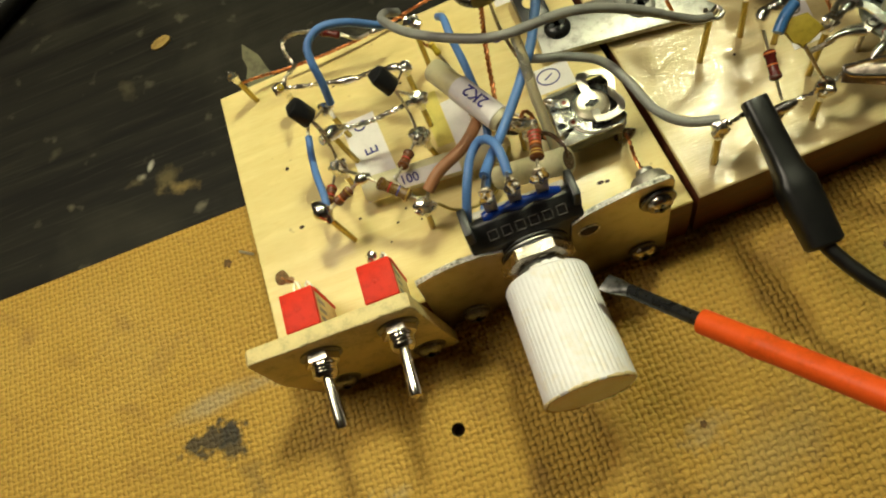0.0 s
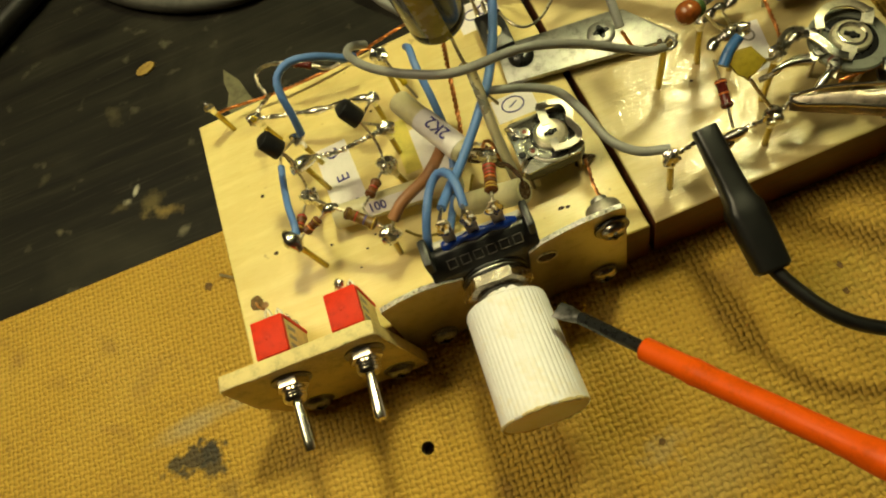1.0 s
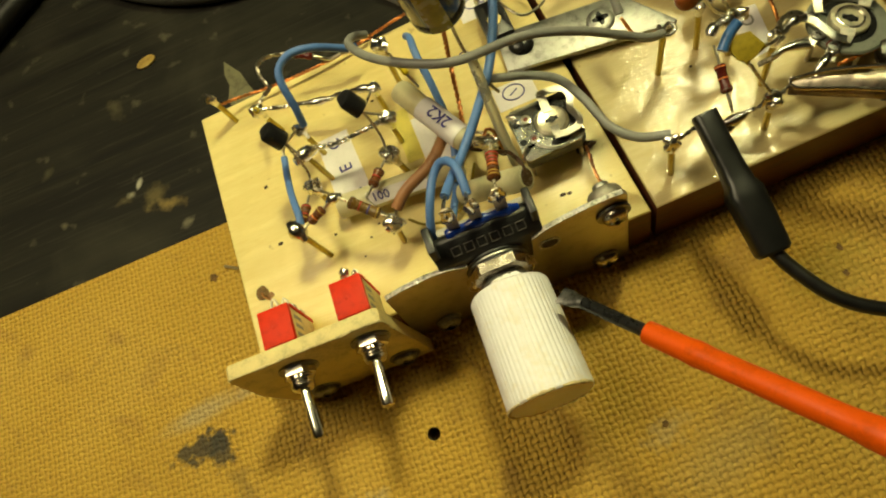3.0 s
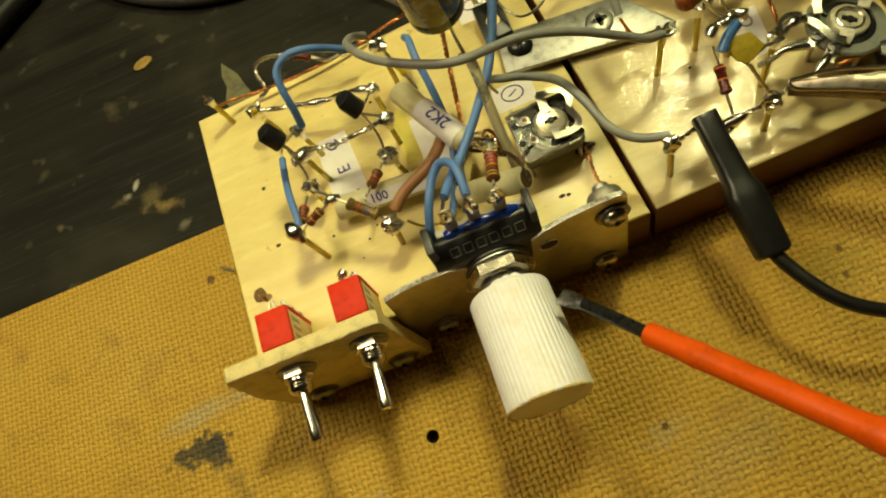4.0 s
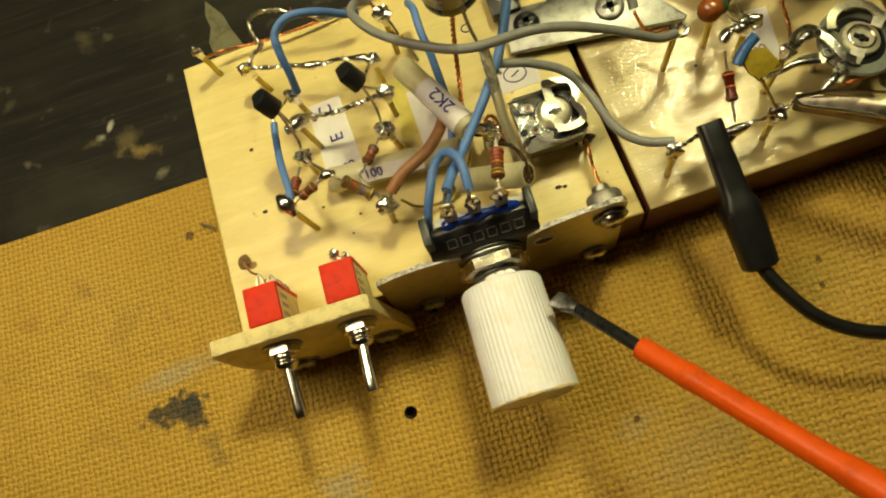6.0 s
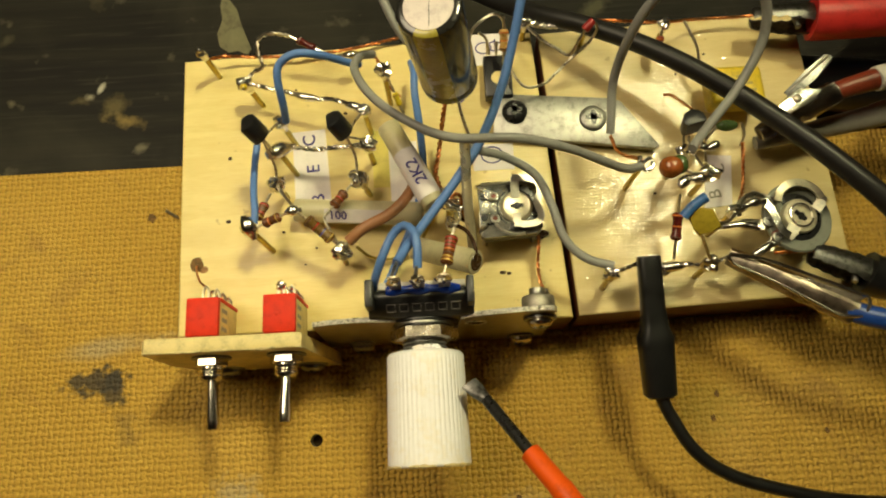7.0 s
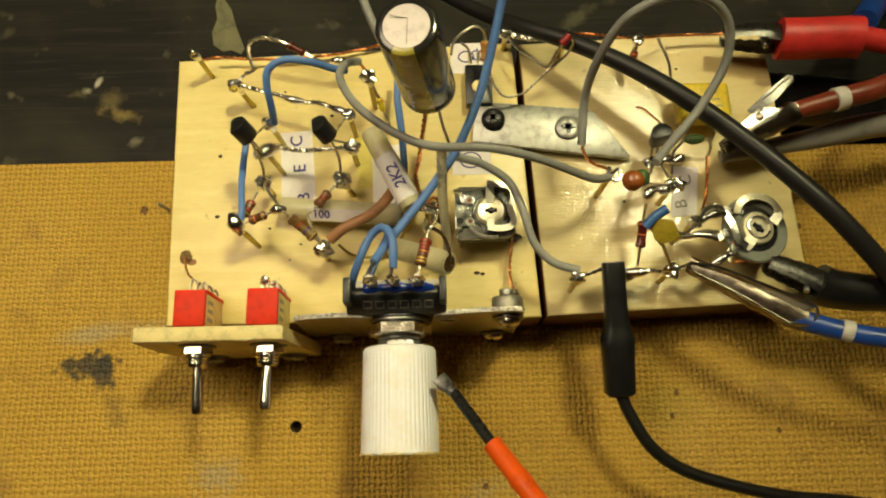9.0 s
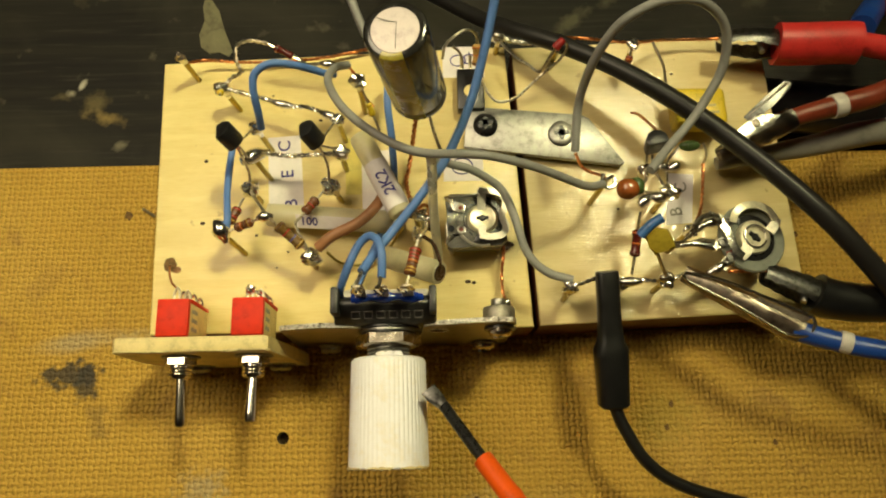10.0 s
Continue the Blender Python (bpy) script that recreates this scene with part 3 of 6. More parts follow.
pock(5.6, 12.0, 0.9, 0.6, RUST, "brown flux stain beside the drilled hole", "stain", 8, category="stain")
pock(4.3, 13.0, 1.25, 1.3, PIT, "drilled hole in the pale block", "drilled_hole", 3, category="hole")
pock(59.2, 8.6, 0.55, 0.35, HOLE, "small dark knot in the pale block", "wood_knot", 4, category="knot")
pock(60.3, 8.4, 0.45, 0.3, HOLE, "small dark knot in the pale block", "wood_knot", 5, category="knot")
for k, (x, y, r) in enumerate([(9.7, 33.4, 0.42), (9.8, 20.9, 0.45), (20, 18.3, 0.3), (26, 15, 0.25), (28, 17, 0.25), (30, 14, 0.2), (24, 12, 0.2), (48, 9, 0.25), (34, 42, 0.3), (31.5, 41.5, 0.4), (60, 52, 0.3), (22, 47, 0.25), (88, 22, 0.3), (79, 40, 0.3), (95, 46, 0.25), (101, 50, 0.3)]):
    pock(x, y, r, r * 0.8, HOLE, "tiny dark speck on the block", "speck", 40 + k, category="speck")

# ---- paper labels under the parts ----
label1 = thing("paper_label", plate([(21.4, 38.0), (27.6, 38.4), (29.0, 20.5), (22.3, 20.5)], (0, 0, TOP), (1, 0, 0), (0, 1, 0), 0.08), PAPER, (25, 30, TOP), "white paper strip marked with blue transistor pin letters", "label")
for ch, x, y in (("C", 24.7, 36.2), ("E", 25.5, 30.4), ("B", 26.4, 24.4)):
    letters(ch, (x, y, TOP + 0.08), (-0.06, 1, 0), (-1, -0.06, 0), 2.5, INK, label1, "letter")
label2 = thing("paper_label", plate([(39.5, 34.5), (44.8, 35.0), (45.0, 22.0), (39.8, 22.0)], (0, 0, TOP), (1, 0, 0), (0, 1, 0), 0.08), PAPER, (42, 28, TOP), "white paper strip glued under the sleeved part", "label")
thing("yellow_tape", plate([(36.4, 37.4), (39.4, 37.6), (39.6, 26.0), (36.6, 26.0)], (0, 0, TOP), (1, 0, 0), (0, 1, 0), 0.06), TAPE, (38, 31, TOP), "thin yellow tape strip on the pale block", "tape")
label3 = thing("paper_label", plate([(55.2, 33.5), (62.8, 33.5), (62.8, 28.3), (55.2, 28.3)], (0, 0, TOP), (1, 0, 0), (0, 1, 0), 0.08), PAPER, (59, 30, TOP), "white paper label with a circled blue mark", "label")
label4 = thing("paper_label", plate([(55.5, 57.0), (63.8, 57.0), (63.8, 50.2), (55.5, 50.2)], (0, 0, TOP), (1, 0, 0), (0, 1, 0), 0.08), PAPER, (59, 53, TOP), "white paper label with a circled blue mark", "label")
label5 = thing("paper_label", plate([(98.2, 29.0), (102.9, 28.6), (101.6, 19.0), (96.6, 18.6)], (0, 0, TOP), (1, 0, 0), (0, 1, 0), 0.08), PAPER, (99, 24, TOP), "white paper strip with faded pencil letters", "label")


def ring_mark(c, r, parent, mat=INK, squash=0.8):
    pts = [(c[0] + r * math.cos(t), c[1] + r * squash * math.sin(t), TOP + 0.12) for t in [2 * math.pi * k / 16 for k in range(17)]]
    return part("circle", tube(pts, 0.13, 6, step=0.4), mat, parent)


ring_mark((58.8, 31.3), 2.0, label3)
part("stroke", tube([(58.0, 30.9, TOP + 0.12), (58.8, 31.3, TOP + 0.12), (59.6, 31.8, TOP + 0.12)], 0.13, 6), INK, label3)
ring_mark((58.6, 53.9), 1.5, label4)
ring_mark((60.9, 54.2), 1.3, label4)
part("stroke", tube([(60.9, 52.6, TOP + 0.12), (60.9, 54.2, TOP + 0.12), (60.9, 55.7, TOP + 0.12)], 0.13, 6), INK, label4)
lone = thing("ink_mark", tube([(53.3 + 0.9 * math.cos(t), 43.3 + 0.8 * math.sin(t), TOP + 0.06) for t in [2 * math.pi * k / 12 for k in range(13)]], 0.13, 6, step=0.4), INK, (53, 43, TOP), "blue ink circle on the pale block", "ink mark", kind="structure")
for ch, x, y in (("B", 98.9, 21.2), ("C", 100.3, 26.0)):
    letters(ch, (x, y, TOP + 0.08), (-0.1, 1, 0), (-1, -0.1, 0), 2.4, GREY_INK, label5, "letter")


# ---- terminal pins ----
def pin(x, y, tip, foot=None, blob_size=(1.0, 1.0, 1.0), z0=None, label="brass terminal pin with a bright solder blob", second=None):
    base = Vector((x, y, TOP) if foot is None else (*foot, TOP))
    tip = Vector(tip)
    p = root("terminal_pin", base, label, "terminal pin", "terminal pins in the blocks")
    part("shank", rod(base - Vector((0, 0, 0.3)), tip + (tip - base).normalized() * 0.5, 0.52, 0.5, 12, soft=0.15), BRASS, p)
    if blob_size:
        part("solder", solder_lump(tip, base, [v * 1.12 for v in blob_size]), SOLDER, p)
    return p


pin(0, 0, (6.0, 51.6, 20.0), (7.2, 50.7), (0.75, 0.75, 0.95))
pin(0, 0, (13.9, 45.4, 19.2), (15.8, 44.0), (1.15, 1.05, 1.0))
pin(0, 0, (21.0, 36.4, 20.6), (22.4, 35.2), (1.15, 0.95, 1.1))
pin(0, 0, (36.1, 37.0, 22.3), (36.4, 37.0), (1.0, 0.8, 0.8))
pin(0, 0, (21.0, 30.4, 20.0), (22.4, 29.4), None)
pin(0, 0, (36.5, 31.2, 20.6), (36.7, 31.0), (1.5, 0.95, 0.85))
pin(0, 0, (34.5, 25.6, 18.4), (36.0, 24.6), (1.45, 1.3, 1.4))
pin(0, 0, (20.2, 25.1, 19.0), (20.6, 25.0), (1.25, 1.25, 1.3))
pin(0, 0, (16.4, 16.0, 21.4), (18.2, 14.8), None)
pin(0, 0, (31.8, 11.7, 20.7), (31.3, 11.9), (1.5, 1.2, 1.3))
pin(0, 0, (40.0, 43.6, 24.0), (40.2, 43.0), (1.2, 1.2, 1.2))
pin(0, 0, (76.1, 4.9, 22.6), (76.4, 4.8), (1.15, 0.95, 1.5))
pin(0, 0, (93.0, 6.2, 20.8), (92.9, 6.0), (1.35, 1.15, 1.2))
pin(0, 0, (86.4, 6.6, 17.6), (86.6, 6.2), (1.4, 0.8, 0.8))
pin(0, 0, (96.8, 13.8, 24.8), (96.3, 13.6), (1.0, 0.9, 1.5))
pin(0, 0, (83.4, 23.6, 22.6), (82.6, 23.2), None)
pin(0, 0, (91.6, 52.0, 20.5), (91.4, 51.0), (0.9, 0.9, 1.1))
pin(0, 0, (94.6, 21.6, 22.4), (94.4, 21.4), (1.7, 1.0, 0.9))
pin(0, 0, (90.4, 25.6, 23.0), (90.4, 25.0), (0.9, 0.9, 0.9))
pin(0, 0, (66.5, 56.0, 17.6), (66.2, 55.4), (1.1, 0.9, 1.1))
pin(0, 0, (77.8, 54.0, 19.6), (77.6, 53.6), (0.9, 0.9, 0.9))

# larger solder runs
def solder_run(pts, r, label="lumpy bright solder run between pins"):
    return thing("solder_run", tube(pts, r, 10, step=0.35, wander=0.35), SOLDER, pts[0], label, "solder")


solder_run([(19.0, 29.4, 21.8), (20.2, 30.2, 21.4), (21.6, 31.2, 20.4), (23.4, 32.2, 19.4)], lambda t: 0.5 + 0.85 * math.sin(math.pi * min(1, t * 0.95 + 0.1)))
solder_run([(14.9, 17.6, 22.2), (16.0, 16.4, 21.8), (17.0, 14.6, 21.0)], lambda t: 0.6 + 1.0 * math.sin(math.pi * min(1, t + 0.08)))
solder_run([(22.8, 18.0, 23.6), (24.4, 18.1, 24.3), (25.6, 18.3, 24.0)], lambda t: 0.4 + 0.55 * math.sin(math.pi * t))
solder_run([(50.0, 15.8, 23.0), (50.5, 14.2, 24.4), (50.7, 12.8, 26.2)], lambda t: 0.5 + 0.55 * math.sin(math.pi * t))
solder_run([(88.6, 18.6, 24.2), (90.4, 20.3, 24.0), (92.2, 20.0, 24.3), (93.9, 20.6, 23.6)], lambda t: 0.55 + 0.5 * abs(math.sin(t * 7)))
solder_run([(91.2, 24.8, 24.0), (93.0, 25.6, 24.3), (94.6, 25.4, 23.8), (96.2, 26.1, 23.8)], lambda t: 0.4 + 0.45 * abs(math.sin(t * 8 + 0.6)))
solder_run([(97.4, 14.2, 24.6), (100.0, 15.2, 24.4), (102.3, 15.4, 23.8)], lambda t: 0.45 + 0.35 * abs(math.sin(t * 6 + 1)))
solder_run([(95.1, 11.6, 23.6), (98.1, 11.7, 23.8), (100.9, 11.2, 23.4)], lambda t: 0.35 + 0.45 * t)
solder_run([(99.4, 6.8, 22.6), (101.0, 7.4, 22.8), (102.8, 8.4, 23.0)], lambda t: 0.4 + 0.4 * math.sin(math.pi * t))
solder_run([(49.2, 20.2, 21.0), (50.2, 18.4, 21.6), (52.6, 18.0, 21.8)], lambda t: 0.45 + 0.45 * math.sin(math.pi * t))


# ---- bare link wires ----
def lead_wire(pts, r=0.3, mat=None, label="thin tinned bare link wire between pins", name="link_wire", wander=0.0):
    if not wander:
        return thing(name, tube(pts, r, 8, step=0.5), mat or LEAD, pts[0], label, "wire")
    # two strands wound together and tinned, with beads of solder along them
    bm = twist(pts, r * 0.72, 2.6)
    line = curve_points(pts, 0.5)
    rng = random.Random(len(line))
    k = 2
    while k < len(line) - 2:
        d = line[k + 1] - line[k - 1]
        blob(line[k], (r * rng.uniform(0.9, 1.5), r * rng.uniform(0.9, 1.5), rng.uniform(0.5, 1.3)), bm, 0.4, 2, d)
        k += rng.randint(3, 8)
    return thing(name, bm, mat or SOLDER, pts[0], label, "wire")


def copper_wire(pts, label="twisted bare copper wire", r=0.18):
    return thing("copper_wire", twist(pts, r), COPPER, pts[0], label, "wire", "twisted copper wires")


copper_wire([(6.2, 52.0, 17.0), (9, 53.6, 15.2), (16, 53.4, 14.6), (24, 53.6, 14.2), (33, 54.6, 13.9), (41, 56.2, 14.0), (47, 57.0, 14.4)], "twisted copper bus wire along the back edge of the block")
copper_wire([(76, 56.2, 17), (84, 56.3, 16), (91.6, 53.2, 19.4), (99, 55.6, 16), (108, 56.0, 15.4), (114, 55.6, 16.5)], "twisted copper bus wire along the back edge of the block")
copper_wire([(50.9, 35.0, 37.0), (51.0, 36.6, 30), (50.2, 36.2, 22), (48.8, 30.0, 16.4), (48.2, 27.0, 15.4), (49.2, 22.4, 17.0), (49.4, 20.0, 20.6)], "twisted copper wire under the upright capacitor", 0.25)
copper_wire([(66.0, 15.0, 13.4), (65.7, 12.6, 15.0), (65.2, 9.2, 15.4), (65.2, 6.0, 16.2), (65.6, 3.6, 17.6)], "twisted copper wire down to the bracket bolt")
lead_wire([(4.4, 12.8, TOP - 0.2), (5.0, 12.0, 14.6), (6.6, 9.6, 18.4), (8.2, 7.4, 21.2), (9.2, 6.6, 21.9)], 0.19, COPPER, "thin copper wire rising from the drilled hole to a switch tag", "copper_wire")
thing("flux_spot", blob((66.0, 15.4, TOP + 0.4), (1.3, 0.9, 0.6), rough=0.7), TAR, (66, 15.4, TOP), "burnt brown flux at the foot of a copper wire", "flux spot")
copper_wire([(101.8, 27.5, 21), (101.6, 24.0, 20.2), (100.4, 19.0, 21), (97.4, 14.4, 25.0)], "twisted copper wire between two pins")
copper_wire([(104.0, 7.6, 20.5), (108.6, 7.4, 21.0), (112.0, 7.4, 20.6), (115.6, 7.0, 20.8)], "twisted copper wire held by a clip")
lead_wire([(92.2, 41.6, 13.0), (92.6, 39.8, 16.0), (93.2, 36.0, 20.0), (93.4, 33.6, 22.6)], 0.24, COPPER, "thin bare wire to the small transistor")
copper_wire([(38.4, 46.2, 24.6), (39.6, 45.6, 21), (40.4, 43.4, 19), (42.4, 41.2, 18.6)], "short copper wire at the grey lead's end")
lead_wire([(13.9, 45.4, 19.2), (17.4, 44.6, 18.6), (21.6, 43.4, 18.6), (26.6, 41.6, 18.8), (30.5, 40.6, 20), (36.1, 37.0, 22.3)], 0.34, wander=0.3)
solder_run([(22.4, 43.2, 18.6), (25.0, 42.2, 18.7), (27.6, 41.2, 19.0)], lambda t: 0.35 + 0.4 * math.sin(math.pi * t))
solder_run([(32.4, 39.4, 21.0), (34.4, 38.2, 21.8), (36.4, 36.8, 22.2)], lambda t: 0.4 + 0.35 * math.sin(math.pi * t))
lead_wire([(22.8, 31.8, 19.8), (27.0, 31.2, 19.6), (31.6, 31.2, 20.0), (36.5, 31.2, 20.6)], 0.36, wander=0.35)
lead_wire([(14.2, 45.6, 19.4), (16.0, 47.2, 20.0), (17.6, 47.8, 20.6), (17.0, 50.0, 22.0), (17.2, 52.4, 22.4), (19.4, 53.6, 22.0), (22.6, 53.6, 20.8)], 0.3, LEAD, "bent twisted wire loop rising from a pin", wander=0.2)
lead_wire([(26.8, 52.0, 19.6), (29.6, 50.6, 18.2), (33.0, 50.6, 18.4), (35.0, 50.4, 18.2)], 0.34)
solder_run([(32.0, 50.8, 18.3), (33.6, 50.6, 18.4), (35.2, 50.4, 18.2)], lambda t: 0.35 + 0.45 * math.sin(math.pi * t))
lead_wire([(77.2, 5.4, 22.0), (79.4, 6.2, 21.0), (83.0, 7.6, 19.6), (86.4, 6.8, 18.2), (89.0, 6.8, 18.8), (93.0, 6.2, 20.6), (96.4, 7.4, 20.4)], 0.3, wander=0.2)
solder_run([(85.0, 7.0, 18.2), (87.0, 6.6, 18.4), (89.4, 6.8, 18.9)], lambda t: 0.35 + 0.6 * math.sin(math.pi * t))
lead_wire([(96.8, 13.8, 25.6), (98.4, 15.6, 25.2), (100.6, 16.6, 24.6), (102.2, 16.2, 24.0)], 0.5, label="thick bent lead from the round trimmer")
lead_wire([(93.6, 12.2, 21.6), (96.0, 11.8, 22.8), (98.6, 12.4, 23.4), (101.2, 12.2, 23.2)], 0.42)
lead_wire([(77.4, 50.4, 25.4), (78.4, 49.8, 24.0), (77.2, 48.6, 21.5), (74.6, 47.6, 18.5), (71.5, 45.0, 17.6), (68.9, 42.8, 17.6), (65.6, 42.2, 17.8), (63.6, 44.4, 18.2), (62.8, 47.6, 17.6)], 0.26, label="long thin bent lead to the red-tipped part")
lead_wire([(67.0, 55.6, 18.0), (70.6, 54.2, 18.6), (74.2, 54.0, 19.2), (77.8, 54.0, 19.6)], 0.45, wander=0.2)
lead_wire([(76.2, 49.2, 24.9), (75.0, 48.0, 23.0), (73.6, 46.9, 20.2), (71.5, 48.6, 20.0), (69.4, 50.4, 19.6), (66.8, 54.6, 18.0)], 0.28, label="bright bent lead to the red-tipped part")
lead_wire([(95.4, 52.6, 20.4), (97.4, 48.2, 19.0), (98.0, 45.4, 17.6), (99.6, 40.6, 16.6)], 0.28)
lead_wire([(62.0, 49.6, 20), (61.8, 52.6, 23.6), (59.6, 52.8, 25.4), (56.2, 50.4, 25.0), (55.4, 49.0, 22.0)], 0.26, label="thin looped lead over the flat transistor")
lead_wire([(57.4, 52.6, 20.2), (58.8, 51.8, 19.2), (59.4, 50.2, 16.4)], 0.26)
lead_wire([(52.4, 36.2, 36.8), (52.6, 36.4, 28), (53.4, 34.6, 22.4), (55.0, 31.6, 18.0), (56.2, 30.6, 15.6)], 0.3, label="straight capacitor lead running down to the block")
lead_wire([(24.6, 18.2, 24.4), (23.0, 20.6, 22.6), (21.2, 23.2, 20.6), (20.2, 25.1, 19.6)], 0.3)
lead_wire([(84.0, 24.6, 22.0), (83.0, 26.0, 20.4), (82.0, 27.2, 18.6), (80.2, 28.0, 19.6), (78.4, 28.6, 24.0)], 0.3, COPPER, "bare stripped wire end wound to a pin")
lead_wire([(83.4, 23.6, 23.4), (84.6, 24.4, 23.6), (85.0, 23.0, 23.6), (83.8, 22.2, 23.6), (82.8, 23.2, 23.4), (83.2, 25.0, 23.0)], 0.4, SOLDER, "tinned wire loop round the top of a pin")
lead_wire([(33.6, 14.0, 15.4), (36.0, 12.2, 14.6), (40.0, 11.8, 14.2), (44.0, 13.6, 14.6), (47.6, 18.0, 17.6)], 0.25, BRASS, "thin curved bare wire behind the potentiometer")


# ---- resistors ----
def resistor(p, q, bands, body=None, r=0.85, length=3.4, label="", lead_p=None, lead_q=None):
    p, q = Vector(p), Vector(q)
    way = (q - p).normalized()
    mid = (p + q) / 2
    h = length / 2
    ob = root("resistor", mid - way * h, label, "resistor", "axial resistors")
    prof = [(-h, r * 0.4), (-h + 0.12, r * 0.8), (-h + 0.35, r), (-h + 0.9, r), (-h + 1.15, r * 0.84), (h - 1.15, r * 0.84), (h - 0.9, r), (h - 0.35, r), (h - 0.12, r * 0.8), (h, r * 0.4)]
    b = part("body", lathe(mid, way, prof, 16), body or RES_BROWN, ob)
    for k, m in enumerate(bands):
        d = -h + 0.42 + (length - 1.1) * k / max(1, len(bands) - 1)
        rr = (r if d < -h + 0.9 or d > h - 0.95 else r * 0.86) + 0.03
        part("band", lathe(mid, way, [(d, rr * 0.96), (d + 0.02, rr), (d + 0.24, rr), (d + 0.26, rr * 0.96)], 16), m, ob)
    part("lead", tube([mid - way * (h - 0.1), *(lead_p or []), p], 0.24, 6), LEAD, ob)
    part("lead", tube([mid + way * (h - 0.1), *(lead_q or []), q], 0.24, 6), LEAD, ob)
    return ob


resistor((16.8, 16.0, 22.0), (19.4, 22.8, 20.6), [BAND_GOLD, BAND_RED, BAND_BROWN, BAND_RED], label="small brown banded resistor between two pins")
resistor((16.8, 16.2, 21.6), (24.0, 18.0, 24.4), [BAND_BROWN, BAND_ORANGE, BAND_BROWN, BAND_GOLD], label="small brown banded resistor between two pins")
resistor((25.0, 17.8, 24.4), (31.6, 12.4, 21.2), [BAND_BROWN, BAND_RED, BAND_BLUE, BAND_GOLD], OLIVE_BROWN, label="brown resistor with gold and violet bands", length=5.6, r=1.05)
resistor((33.4, 24.6, 18.8), (29.0, 18.4, 20.4), [BAND_BROWN, BAND_RED, BAND_BROWN], label="small red-brown resistor leaning over the sleeving", length=3.6, r=0.95)
lead_wire([(29.4, 19.0, 20.3), (28.8, 17.6, 20.4), (31.6, 12.2, 20.9)], 0.24)
lead_wire([(50.7, 13.0, 26.0), (50.8, 12.2, 29.6), (50.7, 11.2, 32.6)], 0.4, SOLDER, "soldered lead rising to the striped resistor")
resistor((50.8, 11.4, 32.4), (48.8, 3.3, 33.4), [BAND_RED, BAND_RED, BAND_RED, BAND_ORANGE, BAND_BROWN, BAND_GOLD, BAND_GOLD], label="striped red and brown resistor on the potentiometer tag", length=4.8, r=1.0, body=RES_BROWN)
# soldered joint with burnt flux behind the potentiometer
joint = root("solder_joint", (50, 20, TOP), "tangled soldered joint with burnt brown flux", "solder joint")
part("pin", rod((50.2, 19.6, TOP - 0.3), (50.2, 19.8, 20.4), 0.5, seg=10), BRASS, joint)
part("solder", blob((50.2, 19.6, 20.2), (1.3, 0.9, 1.1), rough=0.5), SOLDER, joint)
part("solder", blob((52.2, 19.4, 19.6), (0.7, 1.2, 0.8), rough=0.5), SOLDER, joint)
part("flux", blob((49.2, 20.4, 18.6), (1.3, 1.0, 0.9), rough=0.5), TAR, joint, "burnt brown flux")
part("flux", blob((52.8, 17.4, 18.8), (0.7, 1.0, 0.7), rough=0.5), TAR, joint, "burnt brown flux")
part("lead", tube([(50.2, 19.6, 20.4), (51.4, 20.6, 21.6), (52.4, 20.0, 21.0), (52.6, 18.0, 19.8), (53.4, 16.0, 19.2), (54.4, 13.0, 18.4)], 0.32, 8), COPPER, joint, "dulled copper lead")
part("lead", tube([(49.0, 22.6, 19.0), (50.0, 21.4, 20.6), (51.0, 20.0, 20.8), (51.2, 17.8, 19.0), (50.8, 15.4, 17.0)], 0.3, 8), LEAD, joint)
part("lead", tube([(51.6, 18.6, 20.4), (51.9, 15.6, 24.0), (51.0, 12.6, 29.0)], 0.34, 8), SOLDER, joint)
resistor((89.3, 18.2, 22.2), (87.9, 8.0, 18.2), [BAND_ORANGE, BAND_ORANGE, BAND_BROWN], RES_DEEP, 0.95, 4.8, "dark red resistor with orange bands standing between pins")
resistor((61.9, 53.2, 24.0), (61.8, 47.0, 18.4), [BAND_ORANGE, BAND_ORANGE, BAND_BROWN], RES_TAN, 0.85, 4.0, "tan banded resistor standing over the flat transistor")
resistor((40.6, 42.6, 23.4), (43.4, 36.6, 18.0), [BAND_GOLD], YELLOW, 0.6, 2.6, "tiny yellow resistor by a pin")
resistor((91.4, 51.8, 20.6), (90.6, 47.6, 15.8), [BAND_ORANGE], BROWN_RED, 0.7, 2.6, "small orange-brown resistor at the back edge")
resistor((15.2, 41.2, 24.4), (14.2, 44.6, 20.0), [], YELLOW, 0.6, 1.6, "tiny yellow part above the transistor")
resistor((22.4, 53.6, 20.9), (28.4, 51.0, 19.0), [BAND_BROWN], RES_DEEP, 0.75, 3.8, "small red glass diode on the back bus wire")
thing("heat_shrink_tip", rod((75.9, 49.0, 24.7), (77.5, 50.5, 25.5), 0.8, 0.7, 16, soft=0.3), RES_RED, (76.7, 49.7, 24), "small dark red plastic sleeve on a bent lead", "red tip")


